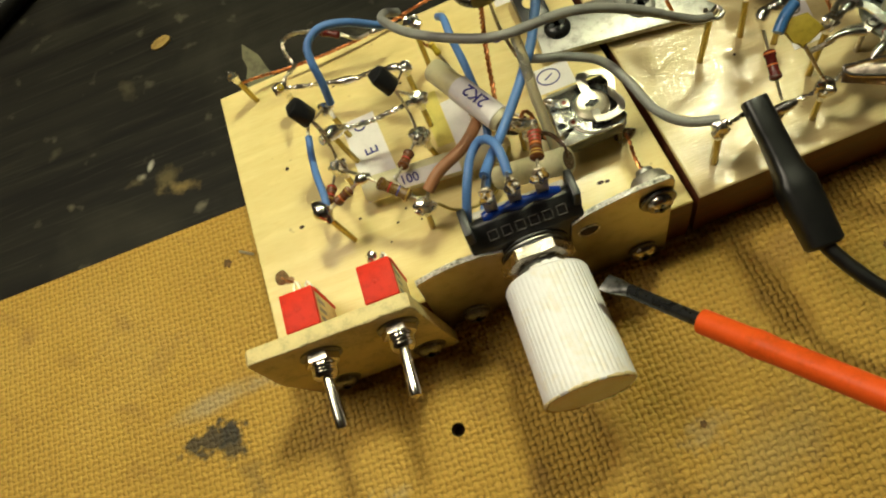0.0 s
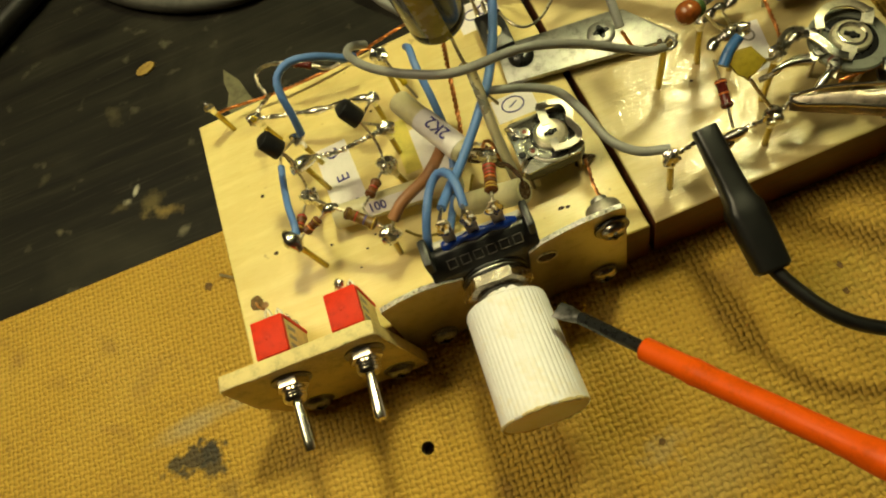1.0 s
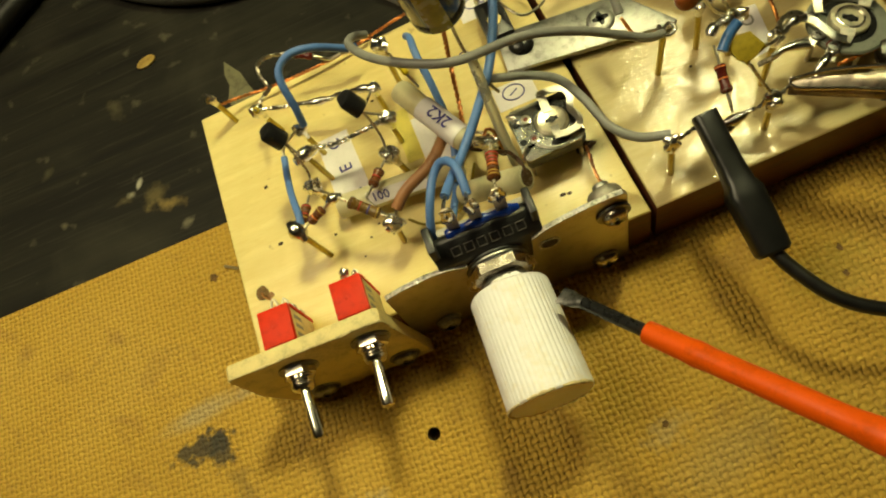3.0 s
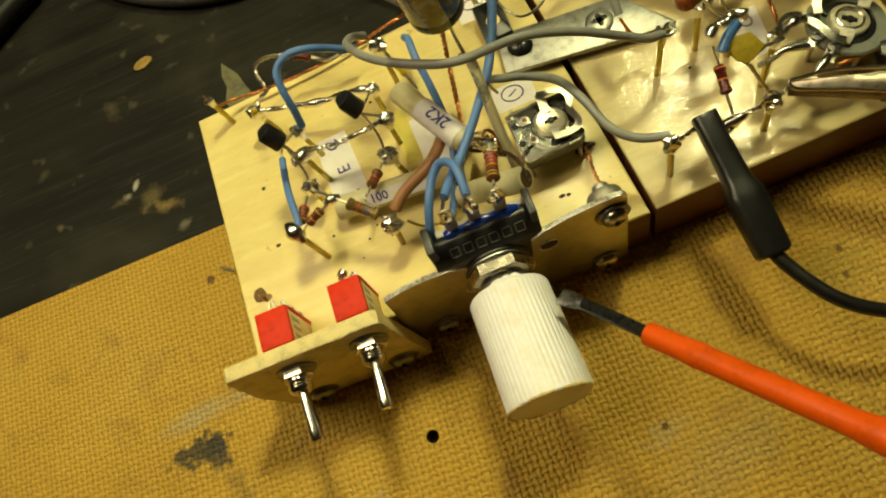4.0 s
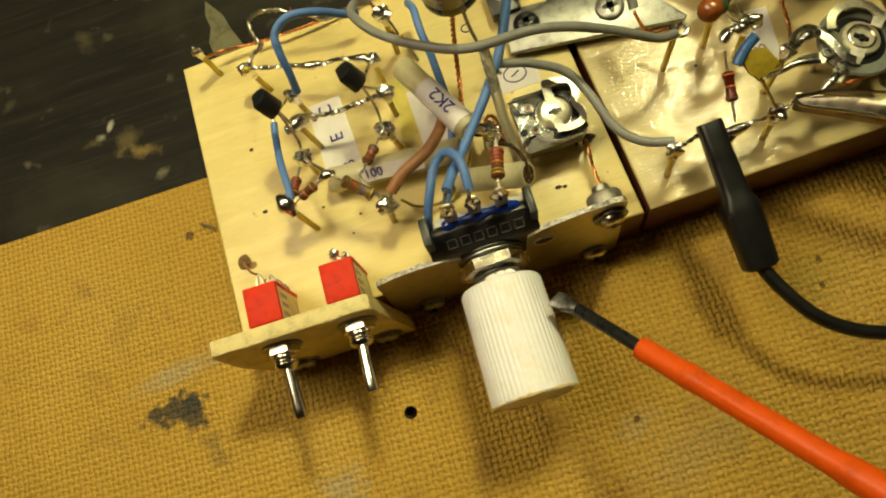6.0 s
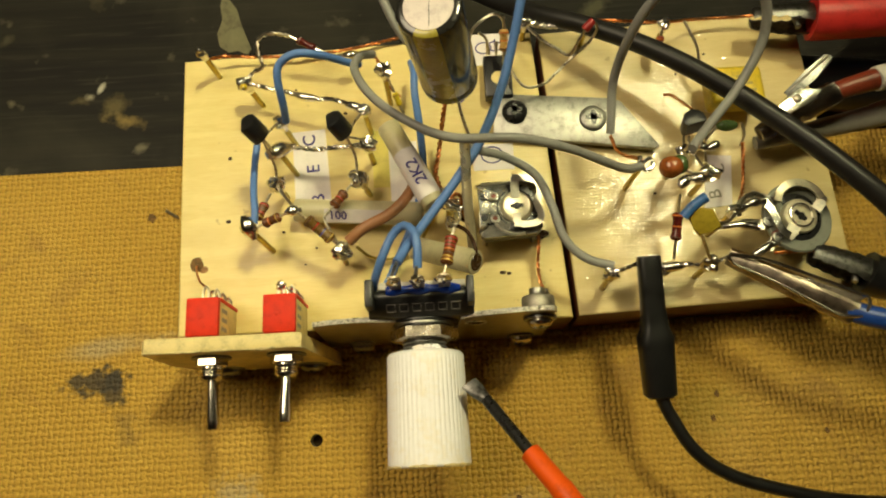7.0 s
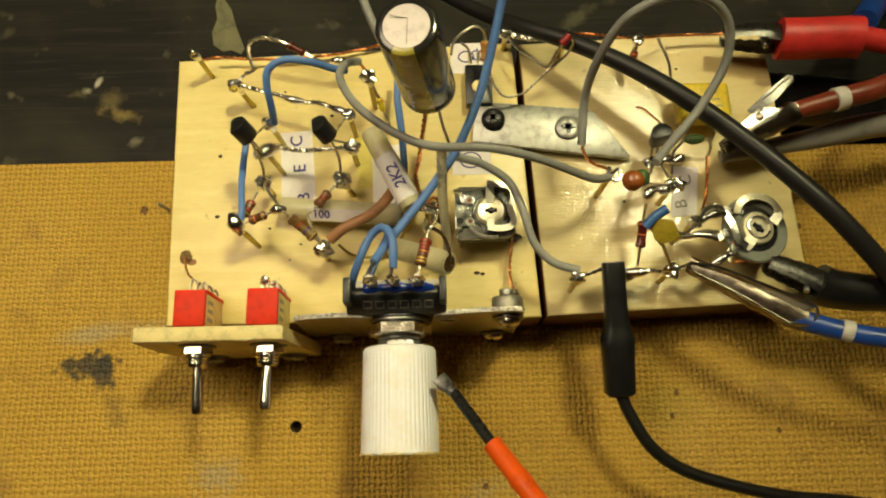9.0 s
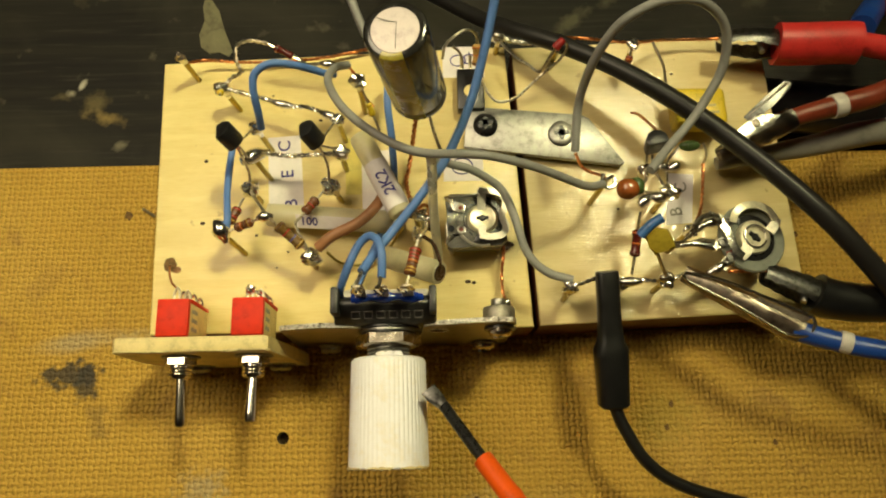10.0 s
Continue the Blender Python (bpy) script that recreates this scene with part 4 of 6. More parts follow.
# ---- transistors ----
def small_transistor(centre, up, flat, leads, label="black plastic three-legged transistor with a chamfered body", h=3.9):
    centre, up = Vector(centre), Vector(up).normalized()
    flat = Vector(flat)
    flat = (flat - up * flat.dot(up)).normalized()
    side = up.cross(flat)
    pts = [(-1.6, 1.25), (1.6, 1.25), (2.0, 0.7), (1.9, -0.4), (1.2, -1.4), (0.0, -1.8), (-1.2, -1.4), (-1.9, -0.4), (-2.0, 0.7)]
    ob = root("transistor", centre - up * h / 2, label, "transistor", "small transistors")
    part("body", plate([(a, b) for a, b in pts], centre + up * h / 2, side, flat, h, 0.4), EPOXY, ob)
    for k, path in enumerate(leads):
        start = centre - up * h / 2 + side * (k - 1) * 1.1
        part("leg", tube([start + up * 0.3, start - up * 0.8, *path], 0.24, 6), LEAD, ob)
    return ob


small_transistor((18.2, 31.8, 27.6), (-0.45, 0.35, 0.82), (-0.9, -0.1, 0.1), [[(20.8, 36.0, 21.4)], [(20.4, 29.8, 22.4)], [(20.4, 27.4, 21.4), (20.2, 25.4, 19.6)]])
small_transistor((32.4, 31.6, 27.6), (-0.45, 0.35, 0.82), (-0.9, -0.1, 0.1), [[(35.8, 36.6, 22.6)], [(36.0, 31.6, 21.4)], [(34.4, 28.4, 21.4), (34.4, 25.8, 19.4)]])
small_transistor((93.6, 31.6, 21.2), (-0.1, 0.1, 0.98), (0.2, -1, 0.0), [[(91.0, 26.4, 22.4)], [(93.6, 28.6, 18.0), (94.4, 22.6, 21.6)], [(95.0, 34.0, 18.0)]], "small black transistor standing on the varnished block")

power = root("power_transistor", (60.8, 46, TOP), "flat black power transistor with a mounting hole", "transistor")
bm = box((58.2, 41.8, 13.4), (63.4, 50.4, 15.8), 0.3)
part("body", bm, EPOXY, power)
part("mounting_hole", lathe((60.8, 45.6, 15.82), (0, 0, 1), [(0, 1.35), (0.05, 1.3), (0.06, 0.9), (0.03, 0.85)], 20), PINE, power, "pale wood seen through the mounting hole")
for x in (59.2, 60.9, 62.6):
    part("leg", tube([(x, 50.2, 14.6), (x, 51.8, 14.8), (x, 53.0, 16.2)], 0.32, 6), LEAD, power)


# ---- the upright electrolytic capacitor ----
cap_top, cap_low = Vector((48.7, 32.6, 58.0)), Vector((51.3, 33.9, 37.0))
cap = root("electrolytic_capacitor", cap_low, "tall dark electrolytic capacitor with an olive stripe, standing on its leads", "capacitor")
way = (cap_top - cap_low)
L = way.length
bm = lathe(cap_low, way, [(0, 3.7), (0.15, 4.2), (0.6, 4.5), (1.5, 4.5), (2.0, 4.3), (2.5, 4.5), (L - 0.7, 4.5), (L - 0.2, 4.35), (L, 3.95), (L + 0.02, 3.4), (L - 0.12, 3.3)], 48)
sleeve_ob = part("sleeve", bm, [GREEN_SLEEVE, STRIPE], cap)
for poly in sleeve_ob.data.polygons:
    c = poly.center / MM + cap_low
    d = c - cap_low
    d -= way.normalized() * d.dot(way.normalized())
    if d.length > 2.9 and math.degrees(math.acos(max(-1, min(1, d.normalized().dot(Vector((-0.15, -1.0, 0.05)).normalized()))))) < 26:
        poly.material_index = 1
bm = lathe(cap_top + way.normalized() * -0.1, way, [(0, 3.35), (0.06, 3.3), (0.08, 2.8)], 40)
can = part("can_top", bm, CAN_TOP, cap, "bare aluminium top with a pressed vent line")
_, ca, cb = side_axes(way)
vent_c = cap_top + way.normalized() * 0.0
part("vent_line", tube([vent_c + cb * 0.0 + Vector((-2.5, 1.7, 0.3)), vent_c + Vector((0, 1.15, 0.05)), vent_c + Vector((2.6, 1.6, -0.1))], 0.07, 6), DARK_STEEL, cap)
part("vent_line", tube([vent_c + Vector((0.2, 1.2, 0.05)), vent_c + Vector((0.0, -2.7, -0.15))], 0.07, 6), DARK_STEEL, cap)

# ---- sleeved parts with handwritten paper flags ----
s1 = root("sleeved_resistor", (44, 24, 24), "milky plastic sleeving with a paper flag marked 2K2", "sleeving")
a, b = Vector((40.4, 32.6, 24.6)), Vector((47.8, 17.8, 24.6))
part("sleeve", rod(a, b, 1.98, 1.98, 24, soft=0.5), SLEEVE, s1)
d = (b - a).normalized()
flag = part("paper_flag", lathe(a + d * 6.0, d, [(0, 2.03), (0.02, 2.1), (9.2, 2.1), (9.22, 2.03)], 28), PAPER, s1, "white paper flag with blue handwriting")
n_up = Vector((0, 0, 1))
side_dir = d.cross(n_up).normalized()
letters("2K2", a + d * 10.6 + n_up * 2.08, -d, d.cross(n_up), 2.1, INK, flag, "handwriting")
part("lead", tube([b - d * 0.3, (49.6, 18.0, 23.6), (50.2, 18.2, 22.0)], 0.3, 6), LEAD, s1)
s2 = root("sleeved_resistor", (34, 21, 15), "milky plastic sleeving with a paper flag marked 100", "sleeving")
part("sleeve", rod((22.6, 21.4, 15.4), (45.6, 19.4, 15.6), 2.1, 2.1, 24, soft=0.4), SLEEVE, s2)
lean = Vector((0, 0.8, 0.6))
spot = Vector((30.6, 20.7, 15.45)) + Vector((0, -0.6, 0.8)) * 2.2
flag = part("paper_flag", plate([(-2.4, -1.3), (8.6, -1.2), (8.6, 1.2), (-2.4, 1.2)], spot, (1, -0.087, 0), lean, 0.1), PAPER, s2, "white paper flag with dark handwriting")
letters("100", spot + Vector((0, -0.6, 0.8)) * 0.12, (1, -0.087, 0), lean, 1.6, INK, flag, "handwriting")
s3 = root("plastic_sleeve", (48, 10, 15), "milky plastic sleeving ending in a dark hollow", "sleeving")
part("sleeve", rod((44.0, 11.9, 20.0), (54.0, 7.0, 26.4), 1.9, 2.0, 24, soft=0.2), SLEEVE, s3)
part("hollow", lathe((53.97, 7.02, 26.38), (10.0, -4.9, 6.4), [(0, 1.5), (0.14, 1.4)], 20), TAR, s3, "dark open end")
part("lead", tube([(53.9, 7.2, 26.6), (54.0, 9.0, 27.4), (53.0, 12.0, 26.6), (51.4, 13.6, 25.4)], 0.35, 8), TAR, s3)
thing("plastic_sleeve", tube([(53.0, 24.6, 35.6), (53.1, 21.6, 32.7), (53.2, 17.4, 27.5), (53.7, 13.0, 21.5), (53.9, 11.4, 18.6)], 0.8, 12), CLEAR, (54, 12, 20), "thin clear plastic sleeving standing up", "sleeving")


# ---- insulated wires ----
LOOP = [(78.0, 28.4, 25.6), (78.4, 35.6, 30.0), (79.5, 38.6, 38.0), (82.1, 41.1, 44.0), (85.9, 42.5, 47.0), (90.0, 43.2, 48.0), (95.5, 43.7, 46.0), (99.8, 41.9, 42.0), (100.6, 37.6, 37.0), (97.0, 31.5, 33.0), (91.6, 25.4, 33.0), (88.0, 21.1, 34.5)]
def wire(pts, r, mat, label, bare=()):
    ob = root("insulated_wire", pts[0], label, "wire", "insulated wires")
    part("insulation", tube(pts, r, 14, step=0.8), mat, ob)
    for p in bare:
        part("bare_end", tube(p, 0.3, 7), LEAD, ob)
    return ob


wire([(38.2, 46.6, 24.6), (36.3, 44.0, 28.2), (35.8, 39.4, 31.6), (38.9, 33.1, 34.0), (44.7, 27.6, 35.5), (51.2, 24.4, 36.0), (61.2, 23.5, 36.5), (69.8, 22.7, 33.0), (79.0, 21.6, 26.8), (82.8, 22.8, 24.0)], 0.72, GREY_WIRE, "grey insulated wire arching across to the varnished block")
wire([(22.4, 35.6, 22.2), (22.7, 37.0, 26.0), (22.5, 39.4, 29.0), (22.9, 41.9, 30.4), (25.7, 43.4, 31.2), (29.8, 43.8, 29.8), (34.2, 44.2, 26.2), (36.0, 44.6, 25.0)], 0.68, BLUE_WIRE, "blue insulated wire arched over the pale block", [[(22.4, 35.8, 22.6), (21.6, 36.2, 21.0)]])
wire([(66.0, 62.0, 52.0), (64.4, 51.0, 44.0), (60.7, 37.0, 35.0), (56.4, 27.0, 31.5), (51.9, 20.2, 30.3), (46.6, 13.6, 29.4), (43.6, 9.2, 31.0), (41.8, 6.0, 32.4)], 0.74, BLUE_WIRE, "long blue insulated wire leading up and away from the potentiometer", [[(41.9, 6.2, 32.2), (41.3, 4.6, 33.0), (41.0, 3.6, 33.4)]])
wire([(44.9, 5.0, 32.2), (45.0, 8.0, 33.0), (44.5, 10.6, 32.7), (43.0, 12.1, 31.6), (41.0, 10.8, 30.5), (39.1, 7.1, 29.6), (37.6, 4.4, 26.0), (36.9, 3.6, 19.0), (38.6, 7.0, 14.6), (41.4, 13.0, 14.6)], 0.68, BLUE_WIRE, "short blue wire looped beside the potentiometer", [[(44.8, 5.4, 32.4), (44.7, 4.0, 33.4), (44.6, 3.2, 34.4)]])
wire([(44.6, 48.4, 18.0), (45.2, 44.0, 22.0), (45.2, 39.6, 22.4), (45.8, 33.6, 19.4), (45.8, 26.0, 16.0), (43.4, 18.0, 14.0), (41.4, 13.0, 14.6)], 0.68, BLUE_WIRE, "blue wire passing under the sleeved part")
wire([(16.5, 33.2, 19.0), (16.3, 29.6, 19.4), (16.6, 24.0, 21.0), (17.3, 18.6, 22.4), (17.0, 16.4, 21.6)], 0.62, BLUE_WIRE, "short blue wire beside the transistor", [[(16.5, 33.0, 19.2), (16.8, 34.6, 19.4), (17.6, 33.6, 21.4)]])
wire([(54.0, 27.4, 25.2), (57.0, 26.8, 24.4), (60.4, 25.8, 24.0), (64.8, 22.1, 24.8), (67.0, 16.8, 25.0), (68.8, 10.9, 24.2), (72.0, 7.5, 23.6), (76.4, 6.0, 23.4)], 0.72, GREY_WIRE, "grey insulated wire crossing the gap between the blocks")
wire([(44.0, 30.2, 16.0), (44.4, 26.0, 18.0), (43.8, 21.0, 22.8), (40.6, 17.0, 24.0), (35.9, 14.6, 23.8), (33.2, 12.8, 22.6)], 0.95, BROWN_WIRE, "thick brown insulated wire curving down to a pin", [[(33.6, 13.0, 22.8), (32.2, 12.0, 21.2)]])
wire(LOOP, 0.75, GREY_WIRE, "grey insulated wire looping high above the varnished block", [[(88.6, 22.4, 34.4), (89.4, 23.6, 30), (90.4, 25.2, 23.6)]])
wire([(50.6, 38.0, 33.0), (47.5, 39.0, 35.0), (43.8, 42.6, 37.4), (40.8, 49.2, 39.4), (38.6, 57.0, 42.0), (36.0, 72.0, 48.0)], 0.72, GREY_WIRE, "grey insulated wire rising behind the upright capacitor")
thing("test_cable", tube([(26, 104, -1.5), (40, 86, 1), (54.8, 71.8, 8), (62.7, 63.6, 13), (70.0, 57.0, 18), (77.0, 52.4, 21), (86.6, 46.0, 23.4), (96.4, 38.2, 25.0), (105.2, 29.8, 26.2), (113.2, 21.0, 27.4), (121.6, 11.4, 27.2), (134, -2, 22), (150, -20, 12), (175, -50, 3)], lambda t: 1.35 + 0.4 * min(1, t * 2.2), 18, step=1.5), DARK_GREY, (66, 56, 20), "thick dark grey test cable lying across the varnished block", "cable")
thing("bench_cable", tube([(-95, 94, HB + 3), (-72, 108, HB + 3), (-56, 121, HB + 3), (-38, 136, HB + 3), (-20, 160, HB + 3)], 3.0, 16, step=3), DARK_GREY, (-56, 121, HB), "thick dark grey cable on the bench", "cable")
thing("bench_cable", tube([(-30, 128, HB + 2.2), (-16, 113, HB + 2.2), (0, 103, HB + 2.2), (16, 100, HB + 2.2), (34, 108, HB + 2.2), (52, 124, HB + 2.2)], 2.1, 16, step=3), DUSTY, (0, 103, HB), "dusty grey cable curled on the bench", "cable")

# ---- the slotted metal joining plate ----
strap = root("joining_plate", (72, 36, TOP), "galvanised steel plate screwed across both blocks", "metal plate")
part("plate", plate([(59.2, 34.4), (88.6, 30.0), (89.4, 30.6), (83.4, 39.8), (82.0, 40.6), (60.6, 42.8), (59.8, 42.2)], (0, 0, TOP + 1.0), (1, 0, 0), (0, 1, 0), 1.2, 0.2), STEEL, strap)


def cross_screw(c, way, r, mat, label, length=3.0, dome=0.5, parent=None, washer=None, group="screws"):
    c, way = Vector(c), Vector(way).normalized()
    ob = root("screw", c, label, "screw", group)
    prof = [(-length, r * 0.4), (-0.02, r * 0.45), (0, r), (0.35, r)] + [(0.35 + dome * math.sin(t), r * math.cos(t) * 0.98) for t in (0.25, 0.5, 0.8, 1.1)]
    part("head", lathe(c, way, prof, 28), mat, ob)
    _, a, b = side_axes(way)
    top = c + way * (0.35 + dome * 0.88)
    for u, v in ((a, b), (b, a)):
        bm = plate([(-r * 0.58, -r * 0.12), (-r * 0.2, -r * 0.24), (r * 0.2, -r * 0.24), (r * 0.58, -r * 0.12), (r * 0.58, r * 0.12), (r * 0.2, r * 0.24), (-r * 0.2, r * 0.24), (-r * 0.58, r * 0.12)], top - way * 0.05, u, v, 0.12 if u.cross(v).dot(way) > 0 else -0.12)
        part("slot", bm, GUNMETAL, ob, "dark cross recess")
    if washer:
        part("washer", lathe(c - way * 0.5, way, [(0, washer), (0.05, washer + 0.1), (0.4, washer + 0.1), (0.48, washer)], 28), DARK_STEEL, ob)
    return ob


cross_screw((63.4, 38.7, TOP + 2.3), (0, 0, 1), 2.35, GUNMETAL, "black cross-head screw in the metal plate", dome=1.1)
cross_screw((77.8, 36.6, TOP + 2.2), (0, 0, 1), 2.5, STEEL, "zinc cross-head screw in the metal plate", dome=0.5)


# ---- open trimmer potentiometers ----
def band_path(pts, width, thick, bm=None):
    """A flat metal strap bent along a line of points, lying level."""
    bm = bm or bmesh.new()
    line = curve_points(pts, 0.4)
    rows = []
    for k, p in enumerate(line):
        d = (line[min(k + 1, len(line) - 1)] - line[max(k - 1, 0)]).normalized()
        s = d.cross(Vector((0, 0, 1))).normalized() * width / 2
        n = s.cross(d).normalized() * thick
        rows.append([bm.verts.new(q) for q in (p - s, p + s, p + s + n, p - s + n)])
    for r0, r1 in zip(rows, rows[1:]):
        for j in range(4):
            bm.faces.new((r0[j], r0[(j + 1) % 4], r1[(j + 1) % 4], r1[j]))
    bm.faces.new(rows[0][::-1])
    bm.faces.new(rows[-1])
    return bm


def square_trimmer():
    c = Vector((60.9, 18.3, 19.6))
    V = lambda x, y, z: c + Vector((x, y, z))
    ob = root("trimmer", (60.9, 18.3, TOP), "open square trimmer with a silver wiper and grey phenolic base", "trimmer")
    outline = [(-5.6, -4.6), (-5.0, -5.2), (4.0, -5.0), (5.2, -3.8), (4.7, -0.6), (5.3, 2.6), (4.4, 4.8), (-4.6, 5.0), (-5.6, 4.2), (-5.2, 0.8), (-5.6, -0.6)]
    part("base", plate(outline, V(0, 0, -0.5), (1, 0.02, 0), (-0.02, 1, 0), 0.45, 0.12), SHEEN_GREY, ob)
    part("rim", tube([V(0.9 + 4.5 * math.cos(t), -0.2 + 4.7 * math.sin(t), -0.1) for t in [math.radians(a) for a in range(195, 300, 15)]], 0.3, 8), NICKEL, ob, "bright curved rim")
    part("rim", tube([V(-5.0, 4.4, -0.1), V(-2.0, 4.5, -0.1), V(0, 4.6, -0.1)], 0.3, 8), NICKEL, ob, "bright curved rim")
    part("underside", plate([(a * 0.98, b * 0.98) for a, b in outline], V(0, 0, -3.0), (1, 0.02, 0), (-0.02, 1, 0), 2.45, 0.2), PHENOLIC, ob, "black phenolic underside")
    ring = [(0.9 + 4.1 * math.cos(t), 4.3 * math.sin(t)) for t in [math.radians(a) for a in range(-112, 113, 14)]]
    inner = [(0.9 + 3.0 * math.cos(t), 3.1 * math.sin(t)) for t in [math.radians(a) for a in range(112, -113, -14)]]
    part("track", plate(ring + inner, V(0, 0, -0.05), (1, 0, 0), (0, 1, 0), 0.2, 0.04), GUNMETAL, ob, "black carbon track")
    part("groove", tube([V(0.9 + 3.3 * math.cos(t), 3.4 * math.sin(t), -0.1) for t in [math.radians(a) for a in range(120, 250, 13)]], 0.14, 6), GUNMETAL, ob)
    part("wiper_disc", lathe(V(0.9, 0, 0.1), (0, 0, 1), [(0, 2.75), (0.4, 2.75), (0.5, 2.55), (0.7, 2.5), (0.8, 2.3), (0.7, 1.9), (0.68, 0.0)], 36), PALE_BRASS, ob, "bright round wiper with an adjuster slot")
    part("slot", box(V(-0.2, -0.32, 0.75), V(2.0, 0.32, 0.92)), GUNMETAL, ob)
    part("slot", lathe(V(0.9, 0, 0.75), (0, 0, 1), [(0, 0.65), (0.18, 0.6)], 16), GUNMETAL, ob)
    part("wiper_arm", band_path([V(0.8, 1.5, 0.8), V(0.8, 3.2, 1.1), V(0.9, 5.0, 1.5)], 1.5, 0.25), NICKEL, ob, "flat silver strap")
    part("wiper_arm", band_path([V(0.4, 4.8, 1.5), V(2.6, 4.7, 1.5), V(4.6, 4.0, 1.4), V(5.0, 2.2, 1.3), V(4.3, 0.2, 1.2), V(4.9, -1.8, 1.2), V(4.3, -3.2, 1.2), V(2.4, -3.6, 1.1), V(0.3, -3.2, 1.0)], 1.15, 0.25), NICKEL, ob, "flat silver strap folded round the track")
    part("wiper_arm", band_path([V(0.8, -1.4, 0.8), V(0.7, -3.2, 1.0)], 1.3, 0.25), NICKEL, ob, "flat silver strap")
    for y, s in ((2.2, 1), (-1.8, -1)):
        part("tag", plate([(-4.6, y + 1.5 * s), (-3.4, y + 1.0 * s), (-2.0, y + 0.4), (-2.1, y - 0.9), (-3.4, y - 1.0), (-4.4, y - 0.6 + 0.3 * s)][::s], V(0, 0, 0.0), (1, 0, 0), (0, 1, 0), 0.3, 0.08), SOLDER, ob, "silver solder tag")
        part("rivet", lathe(V(-2.9, y - 0.1, 0.25), (0, 0, 1), [(0, 0.8), (0.3, 0.75), (0.35, 0.5), (0.15, 0.42)], 16), NICKEL, ob, "hollow nickel rivet")
        part("rivet_bore", lathe(V(-2.9, y - 0.1, 0.36), (0, 0, 1), [(0, 0.46), (0.06, 0.42), (0.07, 0.0)], 14), BROWN_RED, ob, "red-brown rivet bore")
        part("eyelet", lathe(V(-4.7, y - 0.2 * s, 0.0), (0, 0, 1), [(0, 0.6), (0.1, 0.5)], 14), GUNMETAL, ob)
        part("tag", tube([V(-4.4, y + 1.2 * s, 0.2), V(-5.3, y + 1.9 * s, -0.2), V(-5.6, y + 2.4 * s, -1.6)], 0.5, 8), SOLDER, ob, "silver solder tag")
    for x, y in ((-4.6, 3.6), (-4.6, -4.2), (4.0, -4.0)):
        part("foot", rod(V(x, y, -2.9), V(x, y, TOP - 19.7), 0.4, seg=8), LEAD, ob)


